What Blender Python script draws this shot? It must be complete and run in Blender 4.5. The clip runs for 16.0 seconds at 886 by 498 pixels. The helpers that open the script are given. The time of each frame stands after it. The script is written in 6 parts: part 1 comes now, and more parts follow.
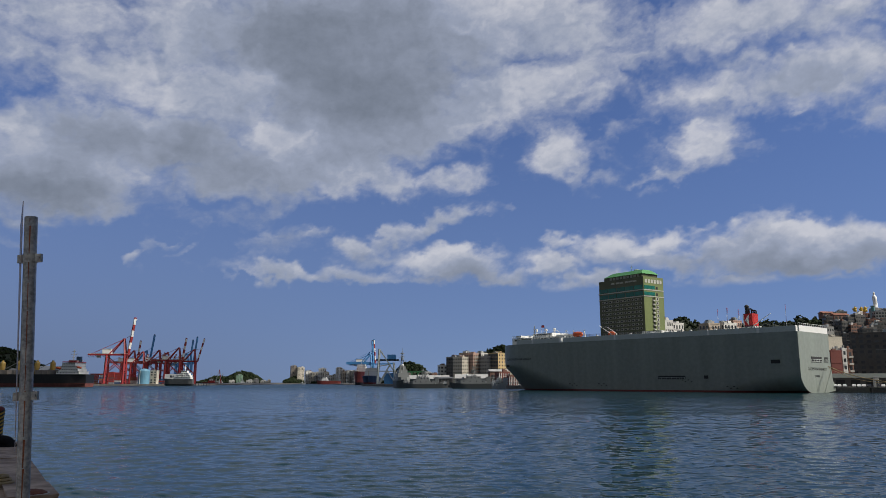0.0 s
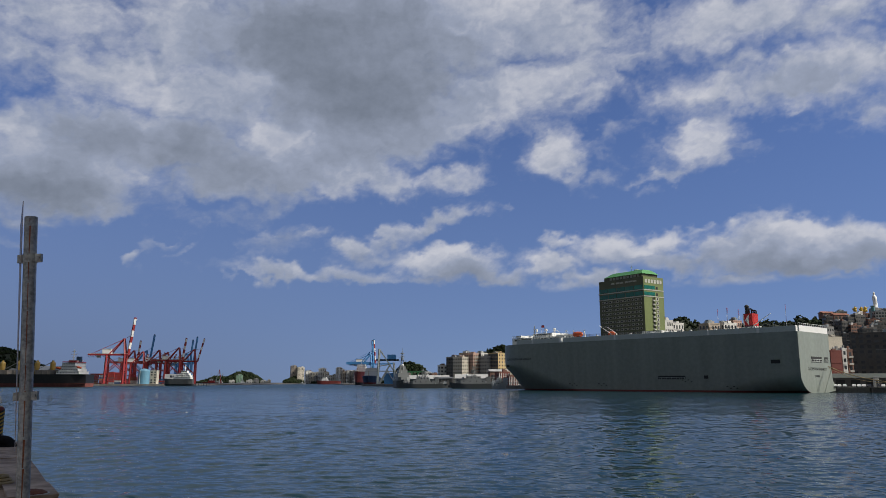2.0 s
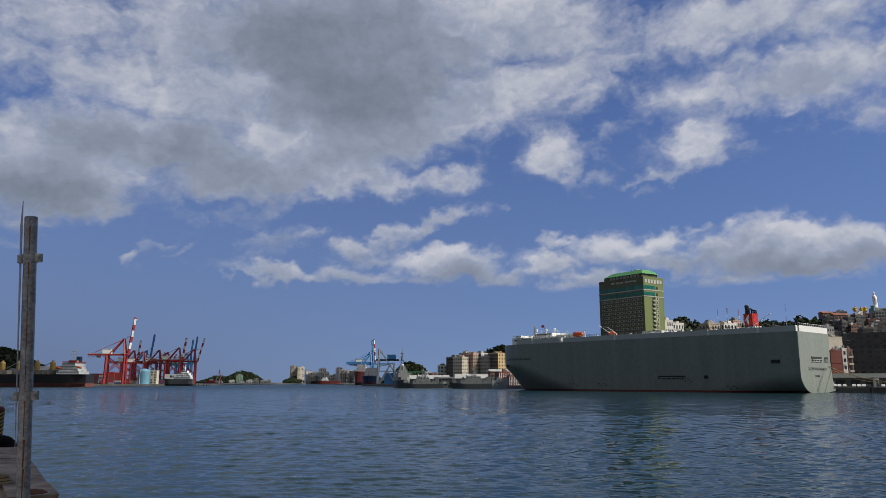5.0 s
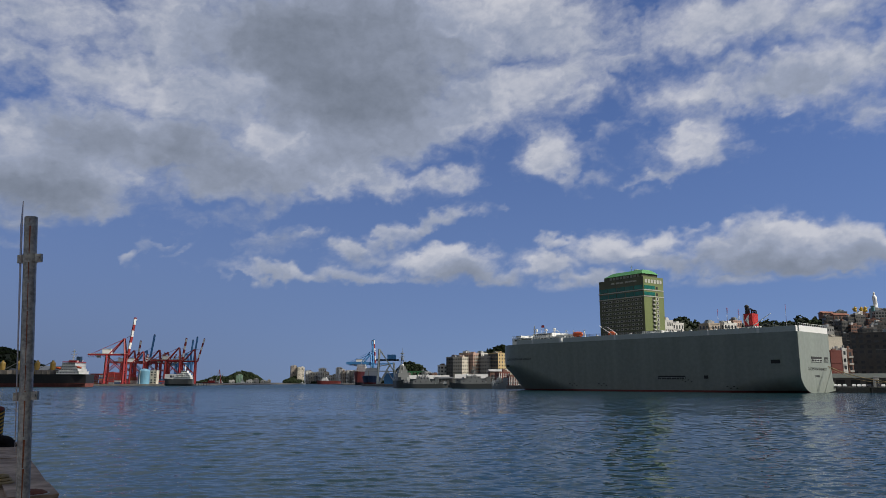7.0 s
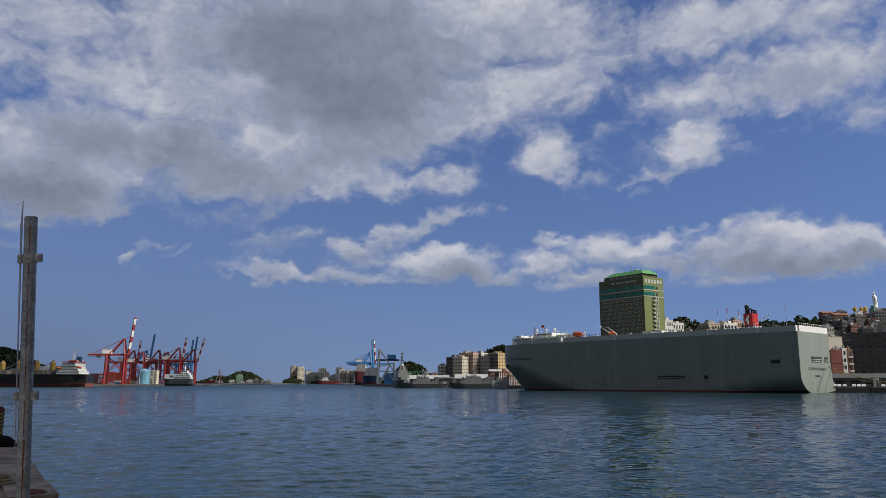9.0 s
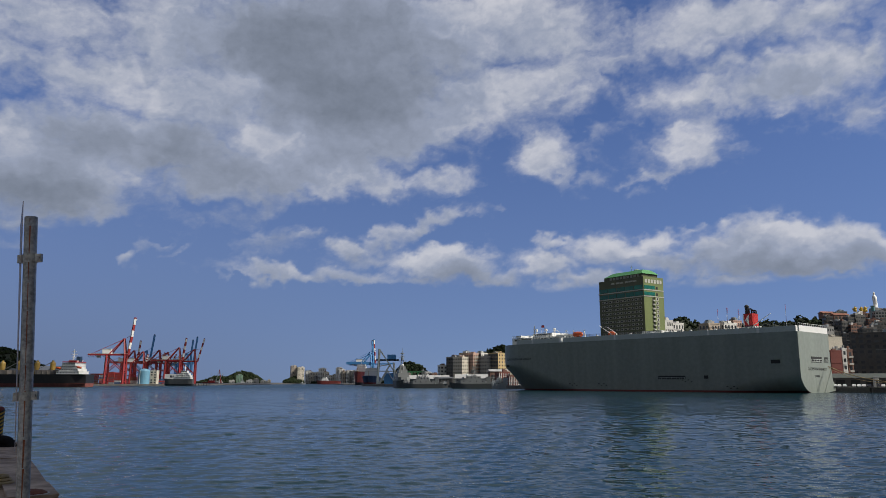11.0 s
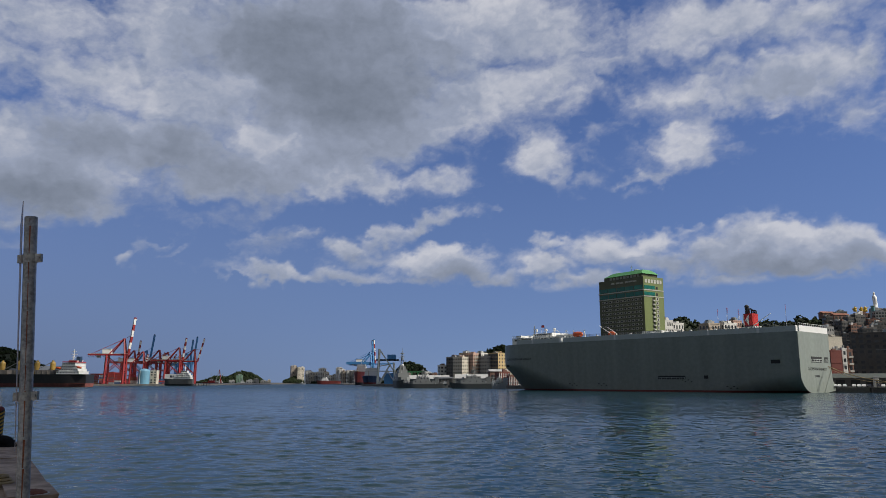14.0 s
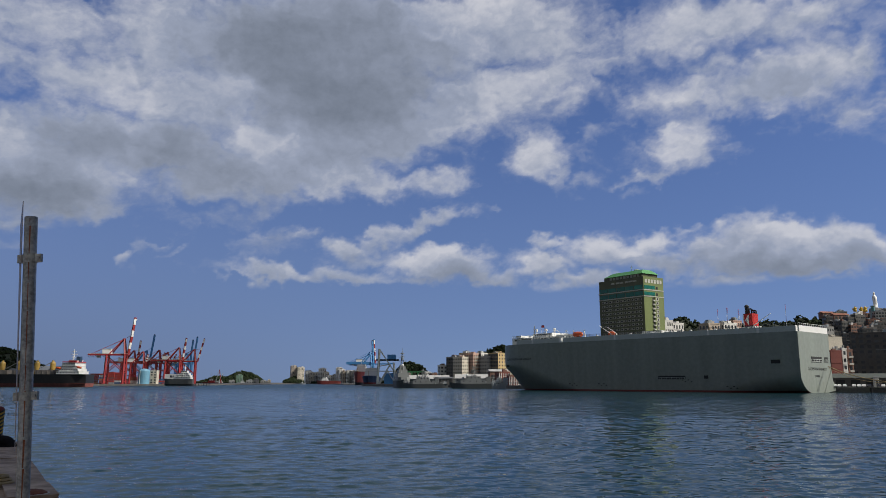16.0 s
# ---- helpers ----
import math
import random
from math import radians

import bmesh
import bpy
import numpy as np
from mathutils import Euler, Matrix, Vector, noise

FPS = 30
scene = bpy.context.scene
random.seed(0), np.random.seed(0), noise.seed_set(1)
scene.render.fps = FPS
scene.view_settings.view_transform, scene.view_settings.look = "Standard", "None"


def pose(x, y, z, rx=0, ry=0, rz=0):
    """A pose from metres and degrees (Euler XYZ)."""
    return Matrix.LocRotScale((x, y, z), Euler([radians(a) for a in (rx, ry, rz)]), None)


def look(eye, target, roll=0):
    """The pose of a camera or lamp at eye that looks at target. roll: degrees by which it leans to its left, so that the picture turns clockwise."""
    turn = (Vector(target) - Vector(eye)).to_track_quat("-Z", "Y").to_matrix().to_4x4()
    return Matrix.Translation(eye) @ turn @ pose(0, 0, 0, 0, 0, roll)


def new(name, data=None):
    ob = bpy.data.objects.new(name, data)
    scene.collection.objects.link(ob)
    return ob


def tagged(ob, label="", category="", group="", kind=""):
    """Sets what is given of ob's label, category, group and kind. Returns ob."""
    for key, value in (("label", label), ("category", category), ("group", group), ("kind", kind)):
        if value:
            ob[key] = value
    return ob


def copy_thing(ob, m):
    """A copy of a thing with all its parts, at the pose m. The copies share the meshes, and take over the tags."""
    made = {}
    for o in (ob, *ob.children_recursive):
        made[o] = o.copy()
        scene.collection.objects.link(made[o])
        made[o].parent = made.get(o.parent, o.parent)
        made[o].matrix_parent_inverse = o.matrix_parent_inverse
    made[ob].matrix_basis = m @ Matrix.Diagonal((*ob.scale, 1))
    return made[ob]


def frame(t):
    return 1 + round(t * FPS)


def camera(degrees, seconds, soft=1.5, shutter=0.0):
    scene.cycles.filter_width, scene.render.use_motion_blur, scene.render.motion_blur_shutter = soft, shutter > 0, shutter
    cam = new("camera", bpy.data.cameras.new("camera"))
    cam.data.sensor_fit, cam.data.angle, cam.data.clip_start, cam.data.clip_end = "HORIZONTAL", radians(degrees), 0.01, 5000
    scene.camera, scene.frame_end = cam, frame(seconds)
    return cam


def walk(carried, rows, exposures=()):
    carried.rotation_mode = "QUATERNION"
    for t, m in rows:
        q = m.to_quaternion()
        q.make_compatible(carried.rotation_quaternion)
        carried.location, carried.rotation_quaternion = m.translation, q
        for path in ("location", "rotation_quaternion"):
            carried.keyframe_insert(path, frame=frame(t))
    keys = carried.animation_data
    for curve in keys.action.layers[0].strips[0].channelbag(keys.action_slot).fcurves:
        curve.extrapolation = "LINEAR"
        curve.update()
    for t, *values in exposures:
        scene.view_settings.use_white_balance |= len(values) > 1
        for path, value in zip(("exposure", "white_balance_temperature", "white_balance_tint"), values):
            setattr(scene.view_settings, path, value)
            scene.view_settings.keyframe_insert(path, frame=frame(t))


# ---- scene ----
# ---------------------------------------------------------------- camera
cam = camera(61.04, 16.0, soft=0.8)
EYE = pose(0, 0, 5.1, 90 + 10.04, 0, 0)
walk(cam, [(0.0, EYE), (16.0, EYE)])

# ---------------------------------------------------------------- daylight
SUN_AZ, SUN_EL = 18.0, 42.0          # degrees behind the +x axis, above the horizon
world = bpy.data.worlds.new("sky")
scene.world = world
world.use_nodes = True
wn = world.node_tree
sky = wn.nodes.new("ShaderNodeTexSky")
sky.sky_type = 'NISHITA'
sky.sun_disc = False
sky.sun_elevation = radians(SUN_EL)
sky.sun_rotation = radians(90 + SUN_AZ)
sky.air_density = 1.0
sky.dust_density = 0.0
sky.ozone_density = 5.0
wtc = wn.nodes.new("ShaderNodeTexCoord")
lift = wn.nodes.new("ShaderNodeMapping")       # the clear air keeps the horizon as deep as the sky above it
lift.inputs["Location"].default_value = (0, 0, 0.10)
lift.inputs["Scale"].default_value = (1, 1, 0.9)
wn.links.new(wtc.outputs["Generated"], lift.inputs["Vector"])
wn.links.new(lift.outputs[0], sky.inputs["Vector"])
haze = wn.nodes.new("ShaderNodeMix")
haze.data_type, haze.blend_type = 'RGBA', 'MULTIPLY'
haze.inputs[0].default_value = 1.0
haze.inputs[7].default_value = (1.18, 1.15, 1.43, 1)
wn.links.new(sky.outputs[0], haze.inputs[6])
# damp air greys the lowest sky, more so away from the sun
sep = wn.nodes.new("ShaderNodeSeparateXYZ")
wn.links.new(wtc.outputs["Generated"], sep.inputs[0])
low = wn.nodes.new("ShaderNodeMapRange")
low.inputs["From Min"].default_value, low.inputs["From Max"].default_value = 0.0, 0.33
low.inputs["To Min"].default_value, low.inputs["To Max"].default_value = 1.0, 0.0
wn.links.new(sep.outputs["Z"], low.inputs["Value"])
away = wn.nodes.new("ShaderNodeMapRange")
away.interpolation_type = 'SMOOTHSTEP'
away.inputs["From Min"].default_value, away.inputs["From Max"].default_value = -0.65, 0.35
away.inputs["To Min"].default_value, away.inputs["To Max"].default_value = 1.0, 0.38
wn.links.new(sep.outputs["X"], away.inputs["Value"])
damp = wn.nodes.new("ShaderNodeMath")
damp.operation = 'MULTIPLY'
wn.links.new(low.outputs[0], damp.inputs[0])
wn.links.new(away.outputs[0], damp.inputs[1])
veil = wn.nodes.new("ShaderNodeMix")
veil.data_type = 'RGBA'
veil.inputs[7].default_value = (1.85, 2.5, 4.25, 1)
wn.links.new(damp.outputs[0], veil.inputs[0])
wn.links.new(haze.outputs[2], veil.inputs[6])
# broken cloud goes on overhead and behind the view
puff = wn.nodes.new("ShaderNodeTexNoise")
puff.inputs["Scale"].default_value = 3.0
puff.inputs["Detail"].default_value = 5
wn.links.new(wtc.outputs["Generated"], puff.inputs["Vector"])
cut = wn.nodes.new("ShaderNodeMapRange")
cut.inputs["From Min"].default_value, cut.inputs["From Max"].default_value = 0.36, 0.56
wn.links.new(puff.outputs["Fac"], cut.inputs["Value"])
aft = wn.nodes.new("ShaderNodeMapRange")
aft.inputs["From Min"].default_value, aft.inputs["From Max"].default_value = 0.62, 0.35
wn.links.new(sep.outputs["Y"], aft.inputs["Value"])
amount = wn.nodes.new("ShaderNodeMath")
amount.operation = 'MULTIPLY'
wn.links.new(cut.outputs[0], amount.inputs[0])
wn.links.new(aft.outputs[0], amount.inputs[1])
cover = wn.nodes.new("ShaderNodeMix")
cover.data_type = 'RGBA'
wn.links.new(amount.outputs[0], cover.inputs[0])
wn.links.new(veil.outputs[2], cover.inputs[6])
cover.inputs[7].default_value = (2.75, 2.7, 2.2, 1)
wn.links.new(cover.outputs[2], wn.nodes["Background"].inputs[0])
wn.nodes["Background"].inputs[1].default_value = 0.068

sun_data = bpy.data.lights.new("sun", 'SUN')
sun_data.energy = 5.0
sun_data.angle = radians(0.53)
sun_data.color = (1.0, 0.94, 0.84)
sun = new("sun", sun_data)
sa, se = radians(-SUN_AZ), radians(SUN_EL)
sun.matrix_world = look(Vector((math.cos(sa) * math.cos(se), math.sin(sa) * math.cos(se), math.sin(se))) * 400, (0, 0, 0))
scene.view_settings.exposure = 0.0


# ---------------------------------------------------------------- materials
def mat(name, color, rough=0.6, metal=0.0, fine=6.0, coarse=0.4, vary=0.18, bump=0.0, second=None, rnd=0.0, spec=0.5, stretch=1.0, hard=0.3):
    """Paint, stone, metal: base colour broken up at two scales in metres^-1, with stains and relief."""
    m = bpy.data.materials.new(name)
    m.use_nodes = True
    nt = m.node_tree
    b = nt.nodes["Principled BSDF"]
    b.inputs["Roughness"].default_value = rough
    b.inputs["Metallic"].default_value = metal
    b.inputs["Specular IOR Level"].default_value = spec
    tc = nt.nodes.new("ShaderNodeTexCoord")
    n1, n2 = nt.nodes.new("ShaderNodeTexNoise"), nt.nodes.new("ShaderNodeTexNoise")
    for n, s in ((n1, fine), (n2, coarse)):
        n.inputs["Scale"].default_value = s
        n.inputs["Detail"].default_value = 5
        nt.links.new(tc.outputs["Object"], n.inputs["Vector"])
    if stretch != 1.0:                       # coarse stains run down the surface
        mp = nt.nodes.new("ShaderNodeMapping")
        mp.inputs["Scale"].default_value = (1, 1, stretch)
        nt.links.new(tc.outputs["Object"], mp.inputs["Vector"])
        nt.links.new(mp.outputs[0], n2.inputs["Vector"])
    mixf = nt.nodes.new("ShaderNodeMath")
    mixf.operation = 'ADD'
    nt.links.new(n1.outputs["Fac"], mixf.inputs[0])
    nt.links.new(n2.outputs["Fac"], mixf.inputs[1])
    ramp = nt.nodes.new("ShaderNodeMapRange")
    ramp.inputs["From Min"].default_value = 1 - hard
    ramp.inputs["From Max"].default_value = 1 + hard
    nt.links.new(mixf.outputs[0], ramp.inputs["Value"])
    mc = nt.nodes.new("ShaderNodeMix")
    mc.data_type = 'RGBA'
    lo = second if second else tuple(c * (1 - vary) for c in color)
    hi = color if second else tuple(min(0.95, c * (1 + vary)) for c in color)
    mc.inputs[6].default_value = (*lo, 1)
    mc.inputs[7].default_value = (*hi, 1)
    nt.links.new(ramp.outputs[0], mc.inputs[0])
    out = mc.outputs[2]
    if rnd:
        oi = nt.nodes.new("ShaderNodeObjectInfo")
        hs = nt.nodes.new("ShaderNodeHueSaturation")
        mr = nt.nodes.new("ShaderNodeMapRange")
        mr.inputs["To Min"].default_value = 1 - rnd
        mr.inputs["To Max"].default_value = 1 + rnd
        nt.links.new(oi.outputs["Random"], mr.inputs["Value"])
        nt.links.new(mr.outputs[0], hs.inputs["Value"])
        nt.links.new(out, hs.inputs["Color"])
        out = hs.outputs[0]
    nt.links.new(out, b.inputs["Base Color"])
    if bump:
        bp = nt.nodes.new("ShaderNodeBump")
        bp.inputs["Strength"].default_value = 0.6
        bp.inputs["Distance"].default_value = bump
        nt.links.new(mixf.outputs[0], bp.inputs["Height"])
        nt.links.new(bp.outputs[0], b.inputs["Normal"])
    return m


# ---------------------------------------------------------------- mesh helpers
def box(bm, x0, x1, y0, y1, z0, z1):
    v = [bm.verts.new(p) for p in ((x0, y0, z0), (x1, y0, z0), (x1, y1, z0), (x0, y1, z0),
                                   (x0, y0, z1), (x1, y0, z1), (x1, y1, z1), (x0, y1, z1))]
    for q in ((3, 2, 1, 0), (4, 5, 6, 7), (0, 1, 5, 4), (1, 2, 6, 5), (2, 3, 7, 6), (3, 0, 4, 7)):
        bm.faces.new([v[i] for i in q])
    return bm


def rod(bm, p, q, r, r2=None, n=8):
    """A capped tube from p to q; n = 4 makes a square beam."""
    p, q = Vector(p), Vector(q)
    r2 = r if r2 is None else r2
    d = (q - p).normalized()
    a = d.orthogonal().normalized() if n != 4 or abs(d.z) > 0.99 else d.cross(Vector((0, 0, 1))).normalized()
    b = d.cross(a)
    ring = []
    for o, rr in ((p, r), (q, r2)):
        ring.append([bm.verts.new(o + (a * math.cos(t) + b * math.sin(t)) * rr * (1.414 if n == 4 else 1))
                     for t in [(i + 0.5) * math.tau / n for i in range(n)]])
    for i in range(n):
        j = (i + 1) % n
        bm.faces.new((ring[0][i], ring[0][j], ring[1][j], ring[1][i]))
    bm.faces.new(ring[0][::-1])
    bm.faces.new(ring[1])
    return bm


def prism(bm, pts, z0, z1):
    """An outline in x, y drawn up from z0 to z1."""
    a = [bm.verts.new((x, y, z0)) for x, y in pts]
    b = [bm.verts.new((x, y, z1)) for x, y in pts]
    n = len(pts)
    for i in range(n):
        j = (i + 1) % n
        bm.faces.new((a[i], a[j], b[j], b[i]))
    bm.faces.new(a[::-1])
    bm.faces.new(b)
    return bm


def lathe(bm, prof, n=20, x=0, y=0):
    """A profile of (radius, z) turned round the upright axis at x, y."""
    rings = [[bm.verts.new((x + r * math.cos(i * math.tau / n), y + r * math.sin(i * math.tau / n), z)) for i in range(n)] for r, z in prof]
    for a, b in zip(rings, rings[1:]):
        for i in range(n):
            j = (i + 1) % n
            bm.faces.new((a[i], a[j], b[j], b[i]))
    bm.faces.new(rings[0][::-1])
    bm.faces.new(rings[-1])
    return bm


def grid(bm, rows, smooth=True):
    """A skin over rows of points."""
    vs = [[bm.verts.new(p) for p in r] for r in rows]
    for a, b in zip(vs, vs[1:]):
        for i in range(len(a) - 1):
            fc = bm.faces.new((a[i], a[i + 1], b[i + 1], b[i]))
            fc.smooth = smooth
    return bm


def part(name, bm, material, parent=None, label="", m=None, smooth=False):
    me = bpy.data.meshes.new(name)
    bm.normal_update()
    bm.to_mesh(me)
    bm.free()
    if smooth:
        for p in me.polygons:
            p.use_smooth = True
    me.materials.append(material)
    ob = new(name, me)
    if m is not None:
        ob.matrix_basis = m
    if parent is not None:
        ob.parent = parent
    if label:
        ob["label"] = label
    return ob


def share(ob, m, parent):
    """Another piece on the same mesh."""
    o = bpy.data.objects.new(ob.name.split(".")[0], ob.data)
    scene.collection.objects.link(o)
    o.matrix_basis = m
    o.parent = parent
    return o


def thing(name, label, category, m=None, group="", kind=""):
    e = new(name)
    e.empty_display_size = 0.5
    if m is not None:
        e.matrix_basis = m
    return tagged(e, label, category, group, kind)


def nb():
    return bmesh.new()


MOVERS = []

# ---------------------------------------------------------------- cloud layer
CLOUD_H = 560.0


def value_noise(x, y, seed):
    """Smooth lattice noise in 0..1 over arrays."""
    rs = np.random.RandomState(seed)
    tab = rs.rand(256, 256)
    xi, yi = np.floor(x).astype(int), np.floor(y).astype(int)
    fx, fy = x - xi, y - yi
    fx, fy = fx * fx * (3 - 2 * fx), fy * fy * (3 - 2 * fy)
    g = lambda i, j: tab[i % 256, j % 256]
    return (g(xi, yi) * (1 - fx) + g(xi + 1, yi) * fx) * (1 - fy) + (g(xi, yi + 1) * (1 - fx) + g(xi + 1, yi + 1) * fx) * fy


def fractal(x, y, octaves, seed):
    t, a, n = 0, 0.5, 0
    for o in range(octaves):
        t = t + a * value_noise(x + 17.3 * o, y + 5.1 * o, seed + o)
        x, y = (x * 0.8 - y * 0.6) * 2.03, (x * 0.6 + y * 0.8) * 2.03
        n += a
        a *= 0.55
    return t / n


# closely spaced where the view looks, wide at the sides and overhead
BEARING = np.concatenate([np.linspace(-48, -35, 30)[:-1], np.linspace(-35, 35, 520), np.linspace(35, 48, 30)[1:]])
HEIGHT = np.concatenate([np.linspace(6.3, 30, 320), np.linspace(30, 46, 40)[1:]])
NU, NV = len(BEARING), len(HEIGHT)
AZ, EL = np.meshgrid(BEARING, HEIGHT)
COVER = np.zeros_like(AZ)
SHADE = np.zeros_like(AZ)
WX = (fractal(AZ * 0.5 + 40, EL * 0.6 + 9, 5, 3) - 0.5)
WY = (fractal(AZ * 0.5 + 90, EL * 0.6 + 70, 5, 13) - 0.5)


def cloud(az, el, wide, high, lean=0.0, thick=1.0, dark=0.0):
    """One bank of cloud: bearing, elevation and half sizes in degrees, its lean, its thickness, how grey its belly is."""
    global COVER, SHADE
    c, s = math.cos(radians(lean)), math.sin(radians(lean))
    a, e = (AZ + WX * 3.2 - az), (EL + WY * 2.4 - el)
    u, v = (a * c + e * s) / wide, (-a * s + e * c) / high
    r = np.exp(-(u * u + v * v) * 0.8) * thick
    COVER = np.maximum(COVER, r) + 0.25 * np.minimum(COVER, r)
    SHADE = SHADE + np.exp(-(u * u + (v + 0.15) ** 2) * 0.9) * dark


cloud(-29.3, 24.8, 5.3, 1.8, 0, 0.95, 0.05)
cloud(-30.5, 21.9, 2.4, 1.0, 0, 0.55, 0.05)
cloud(-19.2, 25.4, 4.6, 2.9, 0, 1.10, -0.05)
cloud(-24.3, 21.7, 5.7, 1.6, 10, 0.85, 0.05)
cloud(-19.1, 20.6, 6.9, 1.8, 0, 1.05, -0.12)
cloud(-9.2, 24.1, 8.6, 4.9, -8, 1.30, 0.62)
cloud(-5.5, 27.8, 6.0, 2.0, 0, 1.20, 0.34)
cloud(-13.2, 25.8, 2.6, 1.6, 0, 0.80, 0.30)
cloud(-7.4, 21.5, 4.9, 2.1, 0, 1.00, 0.45)
cloud(-11.9, 27.6, 4.0, 1.6, 0, 1.00, 0.05)
cloud(-14.3, 22.1, 2.6, 0.9, 0, 0.60, -0.45)
cloud(-12.3, 18.5, 3.2, 1.6, 0, 1.10, -0.38)
cloud(-22.8, 17.3, 5.8, 2.1, -6, 1.25, 0.46)
cloud(-19.0, 17.5, 2.8, 1.6, 0, 0.90, 0.18)
cloud(-13.2, 15.5, 7.2, 1.9, 4, 1.20, 0.30)
cloud(-16.5, 13.8, 4.1, 0.8, 0, 0.75, 0.10)
cloud(-7.1, 15.8, 3.7, 1.6, 12, 1.10, -0.18)
cloud(-8.8, 17.6, 4.8, 1.7, 0, 1.00, 0.00)
cloud(-3.0, 18.9, 5.0, 2.1, 0, 1.00, 0.05)
cloud(-5.7, 19.5, 4.0, 1.3, 0, 0.90, -0.05)
cloud(-3.6, 15.0, 2.2, 1.0, 0, 0.85, -0.10)
cloud(0.9, 15.4, 2.8, 0.9, 6, 1.00, -0.05)
cloud(-29.0, 14.4, 5.1, 2.5, -4, 1.25, 0.30)
cloud(-30.3, 16.4, 2.5, 1.0, -20, 1.00, -0.30)
cloud(-24.2, 15.0, 2.2, 1.5, 0, 1.15, -0.30)
cloud(-28.6, 13.1, 5.2, 1.1, 0, 1.10, 0.55)
cloud(-26.1, 12.0, 3.9, 0.9, 6, 0.95, 0.05)
cloud(-29.5, 10.8, 2.3, 0.5, 0, 0.60, 0.10)
cloud(-24.5, 14.0, 1.5, 0.7, 0, 0.60, 0.10)
cloud(-29.9, 17.5, 2.7, 0.8, 0, 0.65, 0.10)
cloud(5.3, 28.0, 5.6, 1.7, 0, 1.15, -0.25)
cloud(1.4, 25.6, 5.1, 2.0, 0, 1.10, 0.20)
cloud(9.3, 26.6, 5.0, 2.0, 0, 0.95, 0.05)
cloud(5.3, 21.8, 6.8, 1.9, 8, 0.95, -0.05)
cloud(1.6, 20.0, 5.9, 1.5, 4, 0.95, 0.00)
cloud(10.4, 23.2, 4.9, 1.7, 12, 0.85, 0.00)
cloud(12.4, 21.2, 3.1, 1.0, 20, 0.70, -0.02)
cloud(14.4, 23.7, 2.6, 1.4, 0, 0.70, 0.05)
cloud(0.6, 27.7, 2.8, 1.2, 0, 0.90, 0.10)
cloud(-1.0, 22.7, 4.1, 1.7, 0, 0.95, 0.20)
cloud(21.0, 25.5, 4.7, 2.0, 6, 1.05, -0.02)
cloud(25.4, 25.5, 4.2, 1.3, 0, 0.85, 0.00)
cloud(30.2, 24.4, 3.8, 1.2, 10, 0.85, 0.00)
cloud(19.9, 20.9, 3.6, 1.4, 0, 0.95, -0.05)
cloud(28.6, 21.0, 4.3, 1.8, 14, 1.05, 0.05)
cloud(31.8, 21.4, 3.0, 1.3, 10, 0.95, 0.00)
cloud(25.9, 20.5, 3.0, 1.1, 10, 0.90, 0.10)
cloud(31.6, 17.6, 2.2, 0.9, 8, 0.85, 0.05)
cloud(23.0, 22.3, 2.3, 0.9, 0, 0.60, 0.05)
cloud(8.8, 17.1, 2.3, 1.6, 14, 1.25, -0.12)
cloud(10.2, 15.7, 1.3, 0.8, 0, 0.70, 0.15)
cloud(20.2, 17.1, 2.9, 1.6, 4, 1.15, -0.08)
cloud(19.4, 18.5, 1.5, 0.6, 0, 0.70, -0.20)
cloud(18.0, 15.1, 3.1, 0.5, 10, 0.62, 0.05)
cloud(16.2, 13.6, 1.5, 0.5, 10, 0.45, 0.05)
cloud(12.5, 14.8, 1.7, 0.6, 14, 0.50, 0.00)
cloud(23.1, 16.1, 1.5, 0.6, 10, 0.45, 0.05)
cloud(30.0, 11.0, 0.9, 0.9, 40, 0.50, 0.10)
cloud(20.6, 15.3, 2.0, 0.6, 10, 0.60, 0.05)
cloud(5.0, 13.0, 1.1, 0.4, 0, 0.35, 0.00)
cloud(14.4, 18.8, 2.6, 0.7, 12, 0.40, 0.05)
cloud(26.4, 9.8, 4.2, 1.3, 0, 1.30, -0.20)
cloud(22.7, 9.6, 2.8, 1.4, 0, 1.15, -0.02)
cloud(29.0, 8.6, 3.0, 1.2, 0, 1.25, 0.08)
cloud(26.7, 10.6, 1.3, 0.6, 0, 0.90, -0.30)
cloud(25.5, 8.2, 5.3, 0.8, 0, 1.10, 0.34)
cloud(21.7, 7.2, 2.4, 0.6, 0, 0.95, 0.00)
cloud(30.6, 9.2, 1.3, 0.8, 0, 1.00, -0.15)
cloud(28.1, 6.8, 3.0, 0.6, 0, 0.90, 0.15)
cloud(19.4, 11.2, 1.1, 0.4, 10, 0.50, 0.00)
cloud(19.2, 9.0, 1.6, 0.8, 0, 0.60, 0.10)
cloud(13.2, 9.9, 2.6, 1.2, 0, 1.20, -0.22)
cloud(16.5, 10.4, 2.3, 0.9, 6, 1.05, -0.12)
cloud(16.0, 8.8, 3.5, 0.9, 0, 1.00, 0.18)
cloud(9.2, 10.6, 2.1, 0.6, 6, 0.85, -0.02)
cloud(8.5, 9.0, 1.8, 0.9, 0, 1.10, -0.15)
cloud(11.3, 7.4, 2.8, 0.6, 0, 0.90, 0.08)
cloud(5.6, 8.0, 1.9, 0.6, 0, 0.75, 0.10)
cloud(17.4, 7.2, 2.4, 0.6, 0, 0.70, 0.15)
cloud(0.6, 9.2, 3.9, 1.1, -2, 1.20, -0.12)
cloud(-2.0, 9.7, 1.9, 0.8, 0, 0.90, -0.20)
